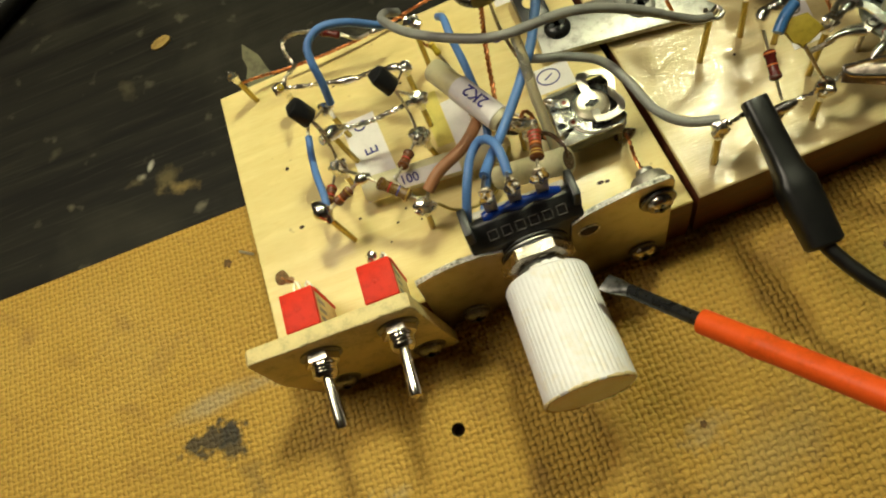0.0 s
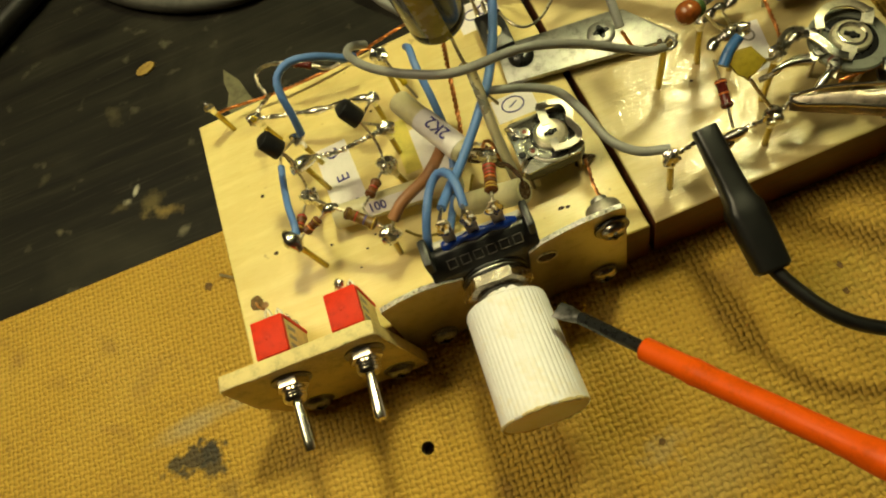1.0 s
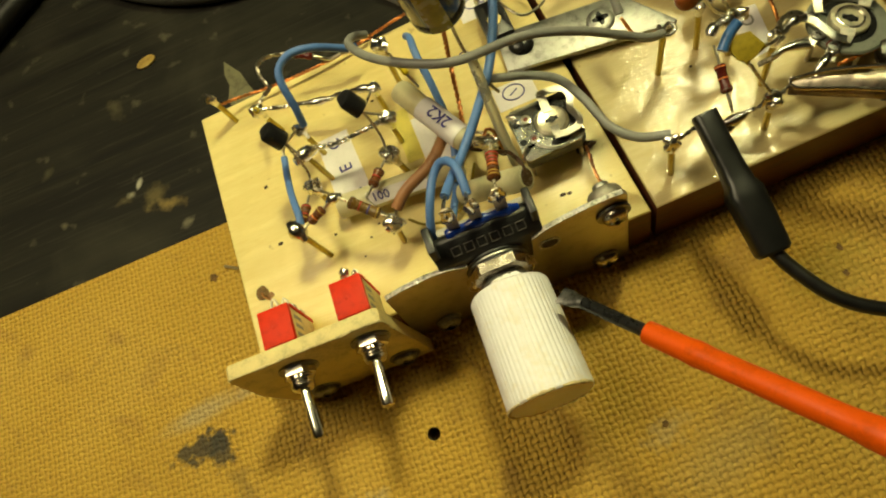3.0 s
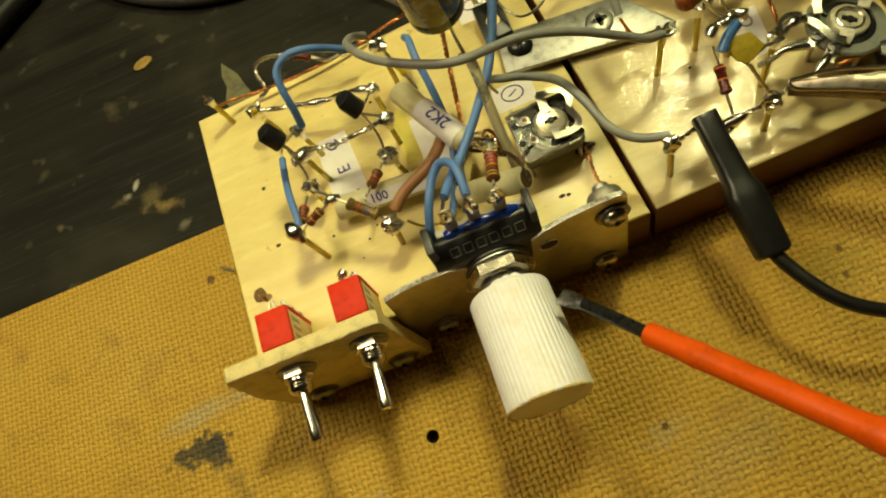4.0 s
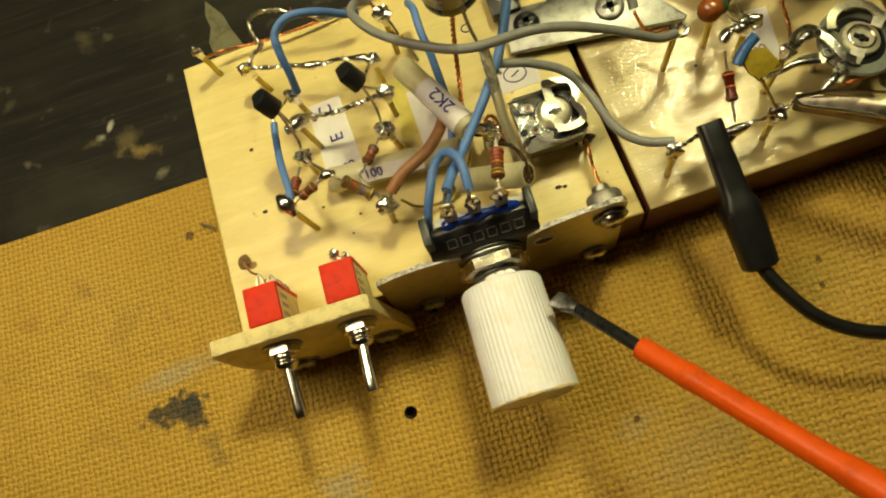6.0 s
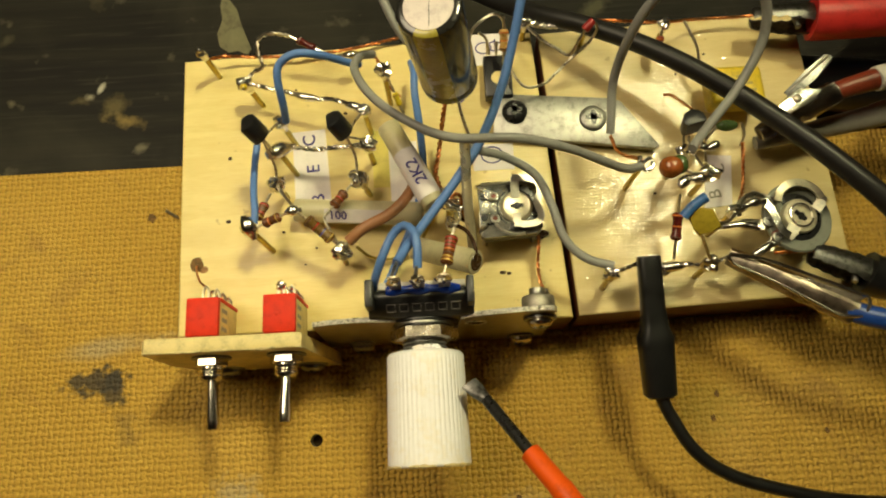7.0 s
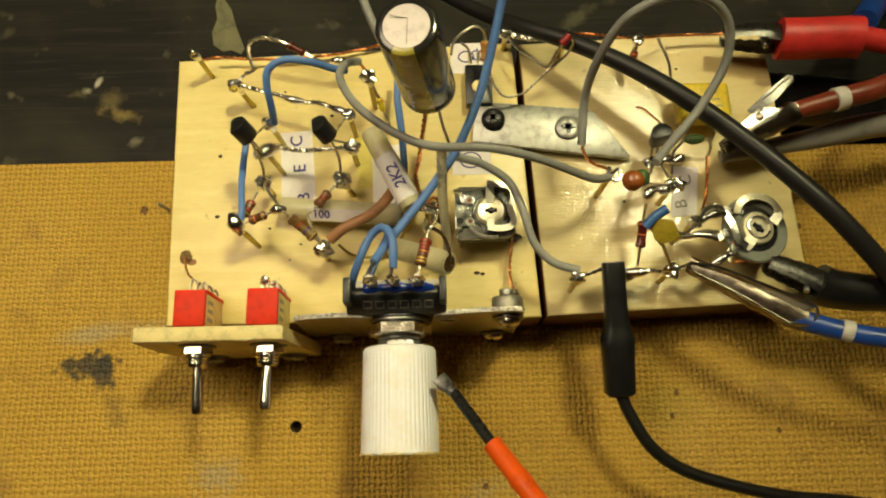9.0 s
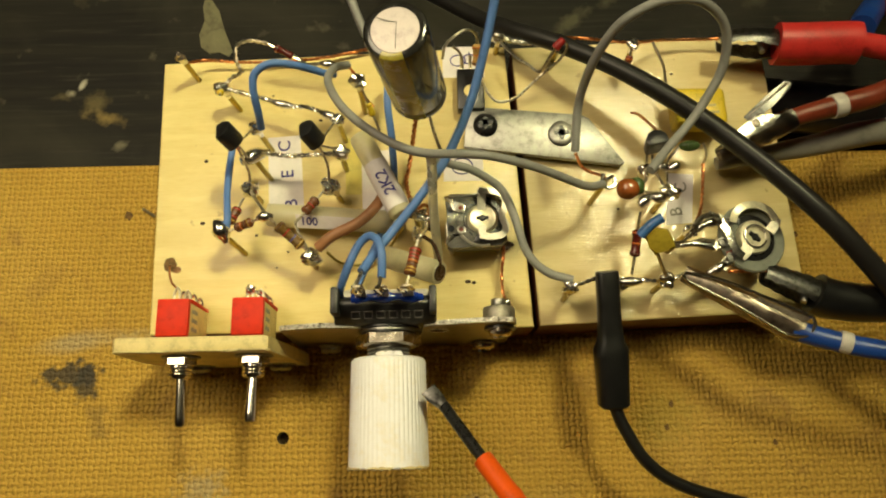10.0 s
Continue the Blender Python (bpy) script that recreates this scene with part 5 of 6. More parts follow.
def round_trimmer():
    c = Vector((108.4, 13.2, 21.2))
    tilt = Matrix.Rotation(radians(8), 3, "Y")
    up = tilt @ Vector((0, 0, 1))
    ob = root("trimmer", (108.4, 13.2, TOP), "open round trimmer with a grey ring and silver wiper", "trimmer")
    P = lambda r, a, z: c + tilt @ Vector((r * math.cos(radians(a)), r * math.sin(radians(a)), z))
    part("base", lathe(c - up * 1.2, up, [(0, 0.0), (0.01, 4.9), (0.6, 5.2), (0.8, 4.2), (0.85, 0.0)], 32), PHENOLIC, ob)
    part("ring", lathe(c - up * 0.6, up, [(0, 3.6), (0.02, 5.9), (0.8, 6.15), (1.15, 5.9), (1.2, 4.3), (0.9, 4.1), (0.6, 3.9)], 44), GREEN_GREY, ob, "green-grey phenolic ring")
    arc = list(range(-130, 131, 13))
    part("track", plate([(4.15 * math.cos(radians(a)), 4.15 * math.sin(radians(a))) for a in arc] + [(2.9 * math.cos(radians(a)), 2.9 * math.sin(radians(a))) for a in arc[::-1]], c + up * 0.05, tilt @ Vector((1, 0, 0)), Vector((0, 1, 0)), 0.4, 0.04), GUNMETAL, ob, "black carbon track")
    part("wiper_disc", lathe(c + up * 0.2, up, [(0, 3.0), (0.9, 3.0), (1.15, 2.8), (1.2, 2.1), (1.0, 1.9), (1.0, 0.0)], 36), PALE_BRASS, ob, "cream-coloured metal wiper disc with an adjuster slot")
    part("slot", plate([(-1.15, -0.42), (-0.3, -0.5), (0.2, -0.8), (0.7, -0.42), (1.15, -0.36), (1.15, 0.36), (0.6, 0.45), (0.1, 0.75), (-0.4, 0.45), (-1.15, 0.42)], c + up * 1.2, tilt @ Vector((0.75, -0.66, 0)), tilt @ Vector((0.66, 0.75, 0)), 0.1), GUNMETAL, ob)
    part("rim", tube([P(2.0, a, 1.45) for a in range(20, 341, 20)], 0.22, 8), SOLDER, ob, "worn bright disc rim")
    part("wiper_arm", band_path([P(4.6, 148, 1.5), P(5.3, 128, 1.9), P(5.5, 105, 2.1), P(5.4, 80, 2.1), P(5.2, 56, 2.0), P(4.8, 36, 1.8)], 1.25, 0.3), PALE_BRASS, ob, "pale curved spring strap")
    part("wiper_arm", band_path([P(5.2, 38, 1.75), P(4.2, 30, 1.7), P(2.7, 18, 1.6)], 1.7, 0.25), NICKEL, ob, "flat dull strap joining the disc")
    part("wiper_arm", band_path([P(6.9, 158, 1.5), P(5.4, 172, 1.7), P(4.9, 192, 1.7), P(4.9, 212, 1.6), P(4.6, 232, 1.4)], 1.25, 0.3), SOLDER, ob, "bright curved spring strap")
    part("wiper_arm", band_path([P(4.9, 228, 1.3), P(3.6, 232, 1.3), P(2.4, 230, 1.35)], 2.0, 0.25), NICKEL, ob, "flat dull strap joining the disc")
    for r, a, far in ((5.8, 150, 1.5), (6.4, 190, 1.2), (6.4, 218, 1.35)):
        part("tag", band_path([P(r - 1.6, a, 0.5), P(r, a, 0.7), P(r * far, a + 3, 0.5)], 1.5, 0.3), NICKEL, ob, "silver solder tag")
        part("rivet", lathe(P(r - 0.4, a, 0.9), up, [(0, 0.95), (0.35, 0.85), (0.4, 0.5), (0.15, 0.4)], 14), DARK_STEEL, ob)
    part("solder_joint", blob(P(7.0, 222, 0.9), (1.0, 0.7, 0.6), rough=0.4), SOLDER, ob)
    part("flux", blob(P(5.4, 216, 0.7), (0.9, 0.7, 0.4), rough=0.4), BROWN_RED, ob, "dried red-brown flux")
    for a in (40, 160, 280):
        part("foot", rod(c + Vector((4 * math.cos(radians(a)), 4 * math.sin(radians(a)), -1.0)), (c.x + 4 * math.cos(radians(a)), c.y + 4 * math.sin(radians(a)), TOP - 0.1), 0.4, seg=8), LEAD, ob)


square_trimmer()
round_trimmer()

# ---- capacitors on the varnished block ----
tant = root("tantalum_capacitor", (90, 22.4, 24), "terracotta bead capacitor with a green end on long leads", "capacitor")
part("bead", blob((82.8, 16.4, 39.0), (1.75, 1.65, 1.75), rough=0.06), TERRACOTTA, tant)
part("end_cap", blob((84.2, 16.9, 38.6), (1.35, 1.5, 1.5), rough=0.06), GREEN, tant, "green end")
part("leg", tube([(85.0, 17.2, 38.2), (86.6, 19.0, 36.0), (88.4, 22.0, 30.0), (90.4, 25.2, 23.4)], 0.25, 6), LEAD, tant)
part("leg", tube([(85.0, 16.8, 37.8), (87.0, 17.6, 34.0), (90.0, 19.6, 28.0), (94.0, 21.4, 22.8)], 0.25, 6), LEAD, tant)
disc = root("ceramic_capacitor", (92, 11, 20), "mustard ceramic plate capacitor with a blue edge", "capacitor")
part("plate", plate([(0, -2.5), (0.6, -1.5), (1.6, -0.9), (2.9, -0.8), (2.6, -0.1), (1.2, 2.1), (-1.2, 2.2), (-2.3, 0.5), (-0.9, -1.1), (-0.5, -1.9)], (89.3, 10.7, 30.4), (0.95, -0.2, 0.2), (0.1, 0.8, 0.6), 1.0, 0.35), OLIVE, disc)
part("edge", tube([(86.2, 11.2, 31.2), (87.8, 12.7, 32.2), (89.6, 13.7, 32.8)], 0.8, 10), CERAMIC_BLUE, disc, "blue painted edge")
part("leg", tube([(89.4, 8.9, 29.0), (90.8, 7.6, 26.0), (92.4, 6.6, 22.6), (93.0, 6.3, 21.0)], 0.28, 6), LEAD, disc)
part("leg", tube([(91.8, 10.2, 30.2), (93.8, 10.8, 28.6), (96.6, 13.2, 25.6)], 0.28, 6), LEAD, disc)
film = root("film_capacitor", (102, 39, TOP), "yellow box film capacitor lying on the varnished block", "capacitor")
part("case", box((98.6, 36.2, 14.6), (108.2, 43.4, 19.6), 0.9, segments=3), YELLOW, film)
for k in range(3):
    part("print", box((103.0 + k * 0.2, 38.0 + k * 1.4, 19.58), (106.6 - k * 0.5, 38.5 + k * 1.4, 19.64)), OLIVE, film, "unreadable print bars")
for x in (99.8, 106.8):
    part("leg", rod((x, 38, 14.8), (x, 38, TOP - 0.2), 0.3, seg=8), LEAD, film)
green_res = thing("green_part", blob((101.0, 32.4, 17.6), (2.0, 1.0, 1.0), rough=0.06), GREEN, (101, 32.4, 17), "dark green moulded part behind the paper strip", "component")
lead_wire([(98.8, 32.0, 18.2), (96.6, 29.4, 17.8), (95.0, 24.0, 20.8)], 0.26)
lead_wire([(103.4, 32.6, 18.2), (104.6, 31.4, 16.0), (105.0, 30.6, TOP)], 0.26)


# ---- the front panels ----
panel = root("switch_panel", (14, -3.5, 0), "thick cream painted switch panel with worn rounded edges", "panel")
part("board", plate([(0.0, 12.0), (3.2, 1.2), (28.4, 1.2), (25.6, 23.7), (24.6, 24.2), (0.6, 24.2), (0.0, 23.4)], (0, -2.2, 0), (1, 0.0, 0), (0, 0, 1), 2.6, 0.35), CREAM, panel)
part("worn_edge", tube([(0.5, -4.55, 24.0), (6, -4.6, 24.05), (13, -4.55, 24.0), (19, -4.6, 24.05), (24.6, -4.55, 23.95), (25.5, -4.6, 23.4)], lambda t: 0.22 + 0.1 * math.sin(t * 37) * math.sin(t * 11), 8, wander=0.12), YELLOWED, panel, "chipped and rubbed upper edge")
part("worn_edge", tube([(25.6, -4.5, 23.2), (26.4, -4.55, 16), (27.4, -4.5, 8), (28.3, -4.55, 1.6)], lambda t: 0.18 + 0.08 * math.sin(t * 29), 8, wander=0.1), YELLOWED, panel, "chipped and rubbed side edge")
bracket = root("alloy_bracket", (46, -0.7, 0), "hand-cut aluminium bracket screwed to the block's front", "bracket")
part("sheet", plate([(26.6, 1.0), (66.4, 1.0), (66.4, 25.0), (65.8, 26.0), (64.2, 26.3), (60, 26.0), (56.4, 25.2), (53.4, 24.3), (51.2, 22.8), (50.6, 15.2), (40.4, 15.2), (40.6, 22.6), (37.6, 23.8), (34.0, 24.1), (30.2, 23.4), (27.0, 22.2)], (0, -0.5, 0), (1, 0, 0), (0, 0, 1), 0.8, 0.0, edge_mat=1), [ALLOY, ALLOY_EDGE], bracket)
part("drilled_hole", lathe((53.6, -1.34, 19.2), (0, -1, 0), [(0, 1.5), (0.04, 1.45), (0.05, 1.1)], 18), HOLE, bracket, "dark drilled hole")
part("burr", tube([(53.6 + 1.6 * math.cos(t), -1.36, 19.2 + 1.6 * math.sin(t)) for t in [2 * math.pi * k / 12 for k in range(13)]], lambda t: 0.12 + 0.1 * abs(math.sin(t * 8)), 6, step=0.4), ALLOY_EDGE, bracket, "bright raised burr round the hole")
cross_screw((64.0, -1.9, 21.2), (0, -1, 0), 2.0, BOLT, "steel pan-head bolt in the aluminium bracket", washer=2.6, dome=1.0)
cross_screw((62.2, -1.8, 4.2), (0, -1, 0), 2.1, BOLT, "steel screw low on the aluminium bracket", washer=2.3, dome=0.9)
cross_screw((33.0, -1.8, 4.0), (0, -1, 0), 2.1, DARK_STEEL, "steel screw low on the aluminium bracket", washer=2.3, dome=0.9)
cross_screw((8.4, -5.0, 4.2), (0, -1, 0), 2.2, DARK_STEEL, "steel screw low on the cream panel", washer=2.7, dome=0.9)
cross_screw((23.8, -5.0, 4.8), (0, -1, 0), 2.2, DARK_STEEL, "steel screw low on the cream panel", washer=2.7, dome=0.9)
nut = root("nut", (63.8, 1.6, 20), "steel nut behind the bracket holding a copper wire", "nut")
part("nut", lathe((63.8, -0.4, 22.2), (0, 1, 0), [(0, 2.4), (0.15, 2.65), (0.5, 2.7), (1.9, 2.7), (2.2, 2.5), (2.25, 1.3)], 24), ZINC, nut)
# part of the bolt that stands past the nut
part("bolt_end", rod((63.8, 2.0, 22.2), (63.8, 3.2, 22.2), 1.3, seg=16, soft=0.2), STEEL, nut)
part("lug", blob((65.6, 3.4, 17.9), (0.8, 0.8, 0.7)), SOLDER, nut)


# ---- toggle switches ----
def toggle(x, lever_root, lever_tip, z=18.6):
    ob = root("toggle_switch", (x, -2.2, z), "miniature toggle switch with a red body and chrome lever", "switch", "toggle switches")
    body = part("body", box((x - 2.5, -1.9, z - 5.0), (x + 2.5, 3.9, z + 4.4), 0.2), CREAM, ob, "pale printed metal side")
    part("cover", box((x - 2.75, -2.1, z + 4.2), (x + 2.55, 4.2, z + 5.4), 0.25), RED_PLASTIC, ob, "red plastic top")
    part("cover", box((x - 2.75, 3.6, z - 5.0), (x + 2.65, 4.3, z + 4.3), 0.15), RED_PLASTIC, ob, "red plastic back")
    part("cover", box((x - 2.8, -1.9, z - 5.0), (x - 2.45, 3.7, z + 4.3), 0.1), RED_PLASTIC, ob, "red plastic side")
    for k in range(3):
        part("print", box((x + 2.49, -1.0 + k * 1.5, z + 0.6), (x + 2.53, -0.3 + k * 1.5, z + 3.4)), GREY_INK, body, "unreadable print bars")
    part("rivet", lathe((x - 0.4, 0.9, z + 5.38), (0, 0, 1), [(0, 0.35), (0.06, 0.3), (0.1, 0.15)], 12), RED_PLASTIC, ob)
    for dz, m in ((3.2, PALE_BRASS), (0.0, SOLDER), (-3.2, SOLDER)):
        for dx in (-0.3, 1.5):
            yy = 5.6 if dx < 0 else 5.0
            part("terminal", tube([(x + dx - 0.45, 4.1, z + dz), (x + dx - 0.45, yy, z + dz), (x + dx, yy + 0.9, z + dz + 0.1), (x + dx + 0.45, yy, z + dz), (x + dx + 0.45, 4.1, z + dz)], 0.24, 7), m, ob, "looped metal solder tag")
    if x > 15:
        part("solder", blob((x - 0.3, 5.9, z + 3.3), (0.75, 0.8, 0.7), rough=0.4), SOLDER, ob)
        part("solder", blob((x + 1.4, 5.2, z + 3.0), (0.6, 0.6, 0.6), rough=0.4), SOLDER, ob)
    part("washer", lathe((x, -4.8, z), (0, -1, 0), [(0, 3.2), (0.25, 3.25), (0.3, 2.8)], 28), DARK_STEEL, ob, "toothed dark lock washer")
    part("nut", lathe((x, -5.1, z), (0, -1, 0), [(0, 2.5), (0.1, 2.75), (1.2, 2.75), (1.35, 2.4)], 6), CHROME, ob, "chrome hexagon nut")
    part("bush", lathe((x, -6.3, z), (0, -1, 0), [(0, 1.95), (0.4, 1.95), (0.5, 1.75), (0.7, 1.95), (0.95, 1.75), (1.2, 1.95), (1.45, 1.75), (1.7, 1.95), (2.0, 1.8), (2.3, 1.5), (2.3, 1.1)], 28), CHROME, ob, "threaded chrome bush")
    a, b = Vector(lever_root), Vector(lever_tip)
    n = (b - a).length
    part("lever", lathe(a, b - a, [(0, 0.72), (0.3, 0.78), (n - 1.6, 1.05), (n - 0.5, 1.05), (n - 0.15, 0.9), (n, 0.5)], 20), CHROME, ob, "polished chrome lever")
    return ob


toggle(9.7, (9.9, -8.0, 18.6), (10.0, -16.4, 17.4))
toggle(22.1, (22.2, -8.0, 19.0), (22.0, -16.0, 18.9))


# ---- potentiometer and its knob ----
AXIS = Vector((45.0, 0, 19.0))
pot = root("potentiometer", (45, 1.6, 12), "black square potentiometer with three soldered tags and blue sealant", "potentiometer")
bm = plate([(-0.9, 11.8), (3.0, 11.8), (3.0, 26.6), (2.4, 27.0), (1.6, 26.9), (-0.7, 24.4), (-0.9, 24.0)], (36.5, 0, 0), (0, 1, 0), (0, 0, 1), 16.8, 0.2)
part("case", bm, BLACK_PLASTIC, pot)
part("case_wall", box((36.3, 0.2, 20.0), (37.6, 4.6, 28.6), 0.3), BLACK_PLASTIC, pot)
part("case_wall", box((52.2, 0.2, 20.0), (53.4, 4.6, 28.6), 0.3), BLACK_PLASTIC, pot)
part("sealant", tube([(39.6, 2.9, 26.6), (43, 3.0, 27.0), (47.5, 3.0, 27.0), (51.2, 2.9, 26.6)], lambda t: 0.8 + 0.22 * math.sin(t * 17), 10), BLUE_SEAL, pot, "glossy blue sealant")
part("backing", box((38.2, 3.2, 20.0), (52.1, 4.4, 26.6), 0.2), WHITE_BAND, pot, "pale fibre backing")
for x in (41.2, 44.8, 48.8):
    tag = part("tag", plate([(-0.8, 0), (0.8, 0), (1.0, 4.2), (0.95, 6.6), (0.5, 7.4), (-0.5, 7.4), (-0.95, 6.6), (-1.0, 4.2)], (x, 3.2, 26.2), (1, 0, 0), (0, 0.06, 1), 0.35, 0.08), JAW, pot, "fluxed solder tag")
    part("solder", blob((x - 0.1, 3.2, 31.6), (1.0, 0.6, 1.9), rough=0.5), SOLDER, tag)
# raised maker's mark on the sloping shoulder, as plain bars
slope = Vector((0, 2.3, 2.5)).normalized()
for k in range(6):
    for u0, v0, u1, v1 in ((0.0, 0.0, 1.5, 0.17), (0.0, 1.41, 1.5, 1.58), (0.0, 0.0, 0.17, 1.58), (1.33, 0.0, 1.5, 1.58)):
        bm = plate([(u0, v0), (u1, v0), (u1, v1), (u0, v1)], Vector((39.4 + k * 2.05, -0.55, 24.58)) + slope * 0.6, (1, 0, 0), slope, 0.12)
        part("mark", bm, PRINT, pot, "raised bars of the maker's mark")
part("collar", lathe((45, -0.9, 19), (0, -1, 0), [(0, 5.4), (0.3, 5.4), (0.6, 4.6)], 32), BLACK_PLASTIC, pot)
part("washer", lathe((45, -1.32, 19), (0, -1, 0), [(0, 5.0), (0.3, 5.0), (0.35, 4.6)], 32), STEEL, pot)
part("nut", lathe((45, -2.0, 19), (0, -1, 0), [(0, 5.3), (0.2, 5.6), (1.8, 5.6), (2.05, 5.2), (2.06, 3.6)], 6), BOLT, pot, "zinc hexagon nut")
part("spacer", lathe((45, -1.6, 19), (0, -1, 0), [(0, 4.6), (0.35, 4.6), (0.4, 4.4)], 32), BLACK_PLASTIC, pot)
part("bush", lathe((45, -4.0, 19), (0, -1, 0), [(0, 3.6), (0.5, 3.7), (0.8, 3.4), (1.1, 3.7), (1.4, 3.4), (1.9, 3.6), (2.0, 2.0)], 28), DARK_STEEL, pot)
part("shaft", rod((45, -5.0, 19), (45, -8.0, 19), 3.0, seg=24), WHITE_BAND, pot)

knob = root("control_knob", (45, -14, 12.5), "ribbed white plastic control knob with yellowed edges", "knob")

def ribbed(seg=312):
    bm = bmesh.new()
    rings = []
    prof = [(0.0, 3.0, 0), (0.0, 5.5, 0), (0.12, 5.95, 0), (0.45, 6.2, 0), (0.7, 6.3, 1), (5, 6.38, 1), (10, 6.46, 1), (16.7, 6.58, 1), (17.2, 6.6, 0.3), (17.6, 6.55, 0), (17.85, 6.3, 0), (17.9, 5.8, 0), (17.7, 2.5, 0)]
    for d, r, cut in prof:
        ring = []
        for k in range(seg):
            t = 2 * math.pi * k / seg
            rr = r - 0.11 * cut * (0.5 + 0.5 * math.cos(t * 52)) ** 2.0
            ring.append(bm.verts.new((45 + rr * math.cos(t), -6.0 - d, 19.0 + rr * math.sin(t))))
        rings.append(ring)
    for r0, r1 in zip(rings, rings[1:]):
        for k in range(seg):
            bm.faces.new((r0[k], r0[(k + 1) % seg], r1[(k + 1) % seg], r1[k]))
    bm.faces.new(rings[0])
    bm.faces.new(rings[-1][::-1])
    return bm


part("grip", ribbed(), KNOB_WHITE, knob)
for a0, a1 in ((15, 70), (80, 118), (130, 215), (228, 262), (275, 330)):
    part("worn_rim", tube([(45 + 6.5 * math.cos(radians(a)), -23.74, 19.0 + 6.5 * math.sin(radians(a))) for a in range(a0, a1, 6)], lambda t: 0.16 + 0.2 * math.sin(3.1 * t) * abs(math.sin(9 * t + 1)), 8), YELLOWED, knob, "yellowed worn rim")
for a in (100, 84, 68):
    t = radians(a)
    c = Vector((45 + 4.9 * math.cos(t), -5.7, 19 + 4.9 * math.sin(t)))
    part("tooth", blob(c, (0.9, 0.35, 0.3), rough=0.5, level=2), KNOB_WHITE, knob, "chipped collar edge")


# ---- crocodile clips and test leads ----
def croc(tip, tail, width, label, boot=None, boot_mat=None, opening=0.9, up=(0, 0, 1), band=None, metal=None):
    tip, tail = Vector(tip), Vector(tail)
    d = (tail - tip).normalized()
    up = Vector(up)
    up = (up - d * up.dot(d)).normalized()
    side = d.cross(up)
    n = (tail - tip).length
    ob = root("crocodile_clip", tip, label, "crocodile clip", "crocodile clips")
    for sgn in (1, -1):
        bm = bmesh.new()
        rows = []
        for k in range(13):
            f = k / 12
            w = width * (0.66 + 0.34 * min(1, f * 1.3))
            lift = sgn * (0.15 + opening * math.sin(math.pi * min(1, f * 0.75 + 0.05)) * 0.9)
            row = []
            for s in (-1, -0.72, -0.3, 0.3, 0.72, 1):
                edge = abs(s) > 0.9
                drop = (width * 0.55 * (0.55 + 0.45 * f)) if edge else (0.25 * width * 0.4 if abs(s) > 0.5 else 0.0)
                if edge and k % 2 and f < 0.6:
                    drop -= 0.45
                row.append(bm.verts.new(tip + d * n * f + side * s * w + up * (lift + sgn * (width * 0.55 - drop))))
            rows.append(row)
        for r0, r1 in zip(rows, rows[1:]):
            for j in range(5):
                bm.faces.new((r0[j], r0[j + 1], r1[j + 1], r1[j]))
        bm.faces.new(rows[0])
        bmesh.ops.solidify(bm, geom=bm.faces[:], thickness=0.3)
        part("jaw", bm, metal or CHROME, ob, "toothed metal jaw")
    piv = tip + d * n * 0.62
    part("pivot", rod(piv - side * width * 1.1, piv + side * width * 1.1, 0.55, seg=12, soft=0.1), STEEL, ob)
    if boot:
        pts, radius = boot
        b = part("boot", tube(pts, radius, 18, step=0.8), boot_mat, ob)
        if band:
            p, q, r = band
            part("band", rod(p, q, r, r, 20, soft=0.15), WHITE_BAND, b, "whitish sleeve band")
    return ob


blue_clip = croc((96.2, 7.4, 20.6), (113.4, -3.8, 23.6), 2.0, "chrome crocodile clip with a blue boot gripping a pin", ([(112.4, -3.1, 23.4), (115, -4.4, 24.2), (121, -6.4, 25.4), (130, -8.6, 26.8), (150, -14, 26), (190, -30, 10)], lambda t: 1.75 - 0.3 * min(1, t * 3)), BLUE_RUBBER, 0.7, (-0.1, -0.6, 0.8), ((118.6, -5.5, 25.0), (120.4, -6.1, 25.3), 1.82), JAW)
for pts in ([(95.6, 7.0, 23.0), (100.6, 5.6, 23.9), (107.0, 2.4, 24.9), (114.6, -1.7, 26.0)], [(95.6, 7.0, 23.0), (96.0, 5.6, 22.6), (102.6, 1.6, 23.2), (110.6, -4.2, 24.2)], [(114.6, -1.7, 26.0), (114.8, -3.0, 25.8), (113.6, -4.6, 25.2), (110.6, -4.2, 24.2)]):
    part("rolled_edge", tube(pts, 0.3, 8), CHROME, blue_clip, "bright rolled edge of the jaw")
ja, jb, jc, jd = Vector((95.7, 6.9, 22.8)), Vector((96.1, 5.7, 22.4)), Vector((110.7, -4.1, 24.0)), Vector((114.5, -1.8, 25.8))
ju = (jd - ja).normalized()
jv = ju.cross((jc - ja).cross(ju)).normalized() * -1
jv = jv if jv.dot(jc - ja) > 0 else -jv
part("jaw_cover", plate([((q - ja).dot(ju), (q - ja).dot(jv)) for q in (ja, jb, jc, jd)], ja, ju, jv, 0.25, 0.05), JAW, blue_clip, "flat worn top of the jaw")
croc((110.2, 7.2, 20.2), (121.4, 2.4, 19.6), 2.4, "chrome crocodile clip with a black boot on the copper wire", ([(118.6, 3.6, 19.8), (121, 2.6, 19.6), (126, 1.8, 19.4), (136, 1.0, 18.6), (160, -2, 14), (200, -8, 8)], lambda t: 3.6 - 1.2 * min(1, t * 2)), BLACK_RUBBER, 0.7, (0, 0.3, 1), None, DARK_STEEL)
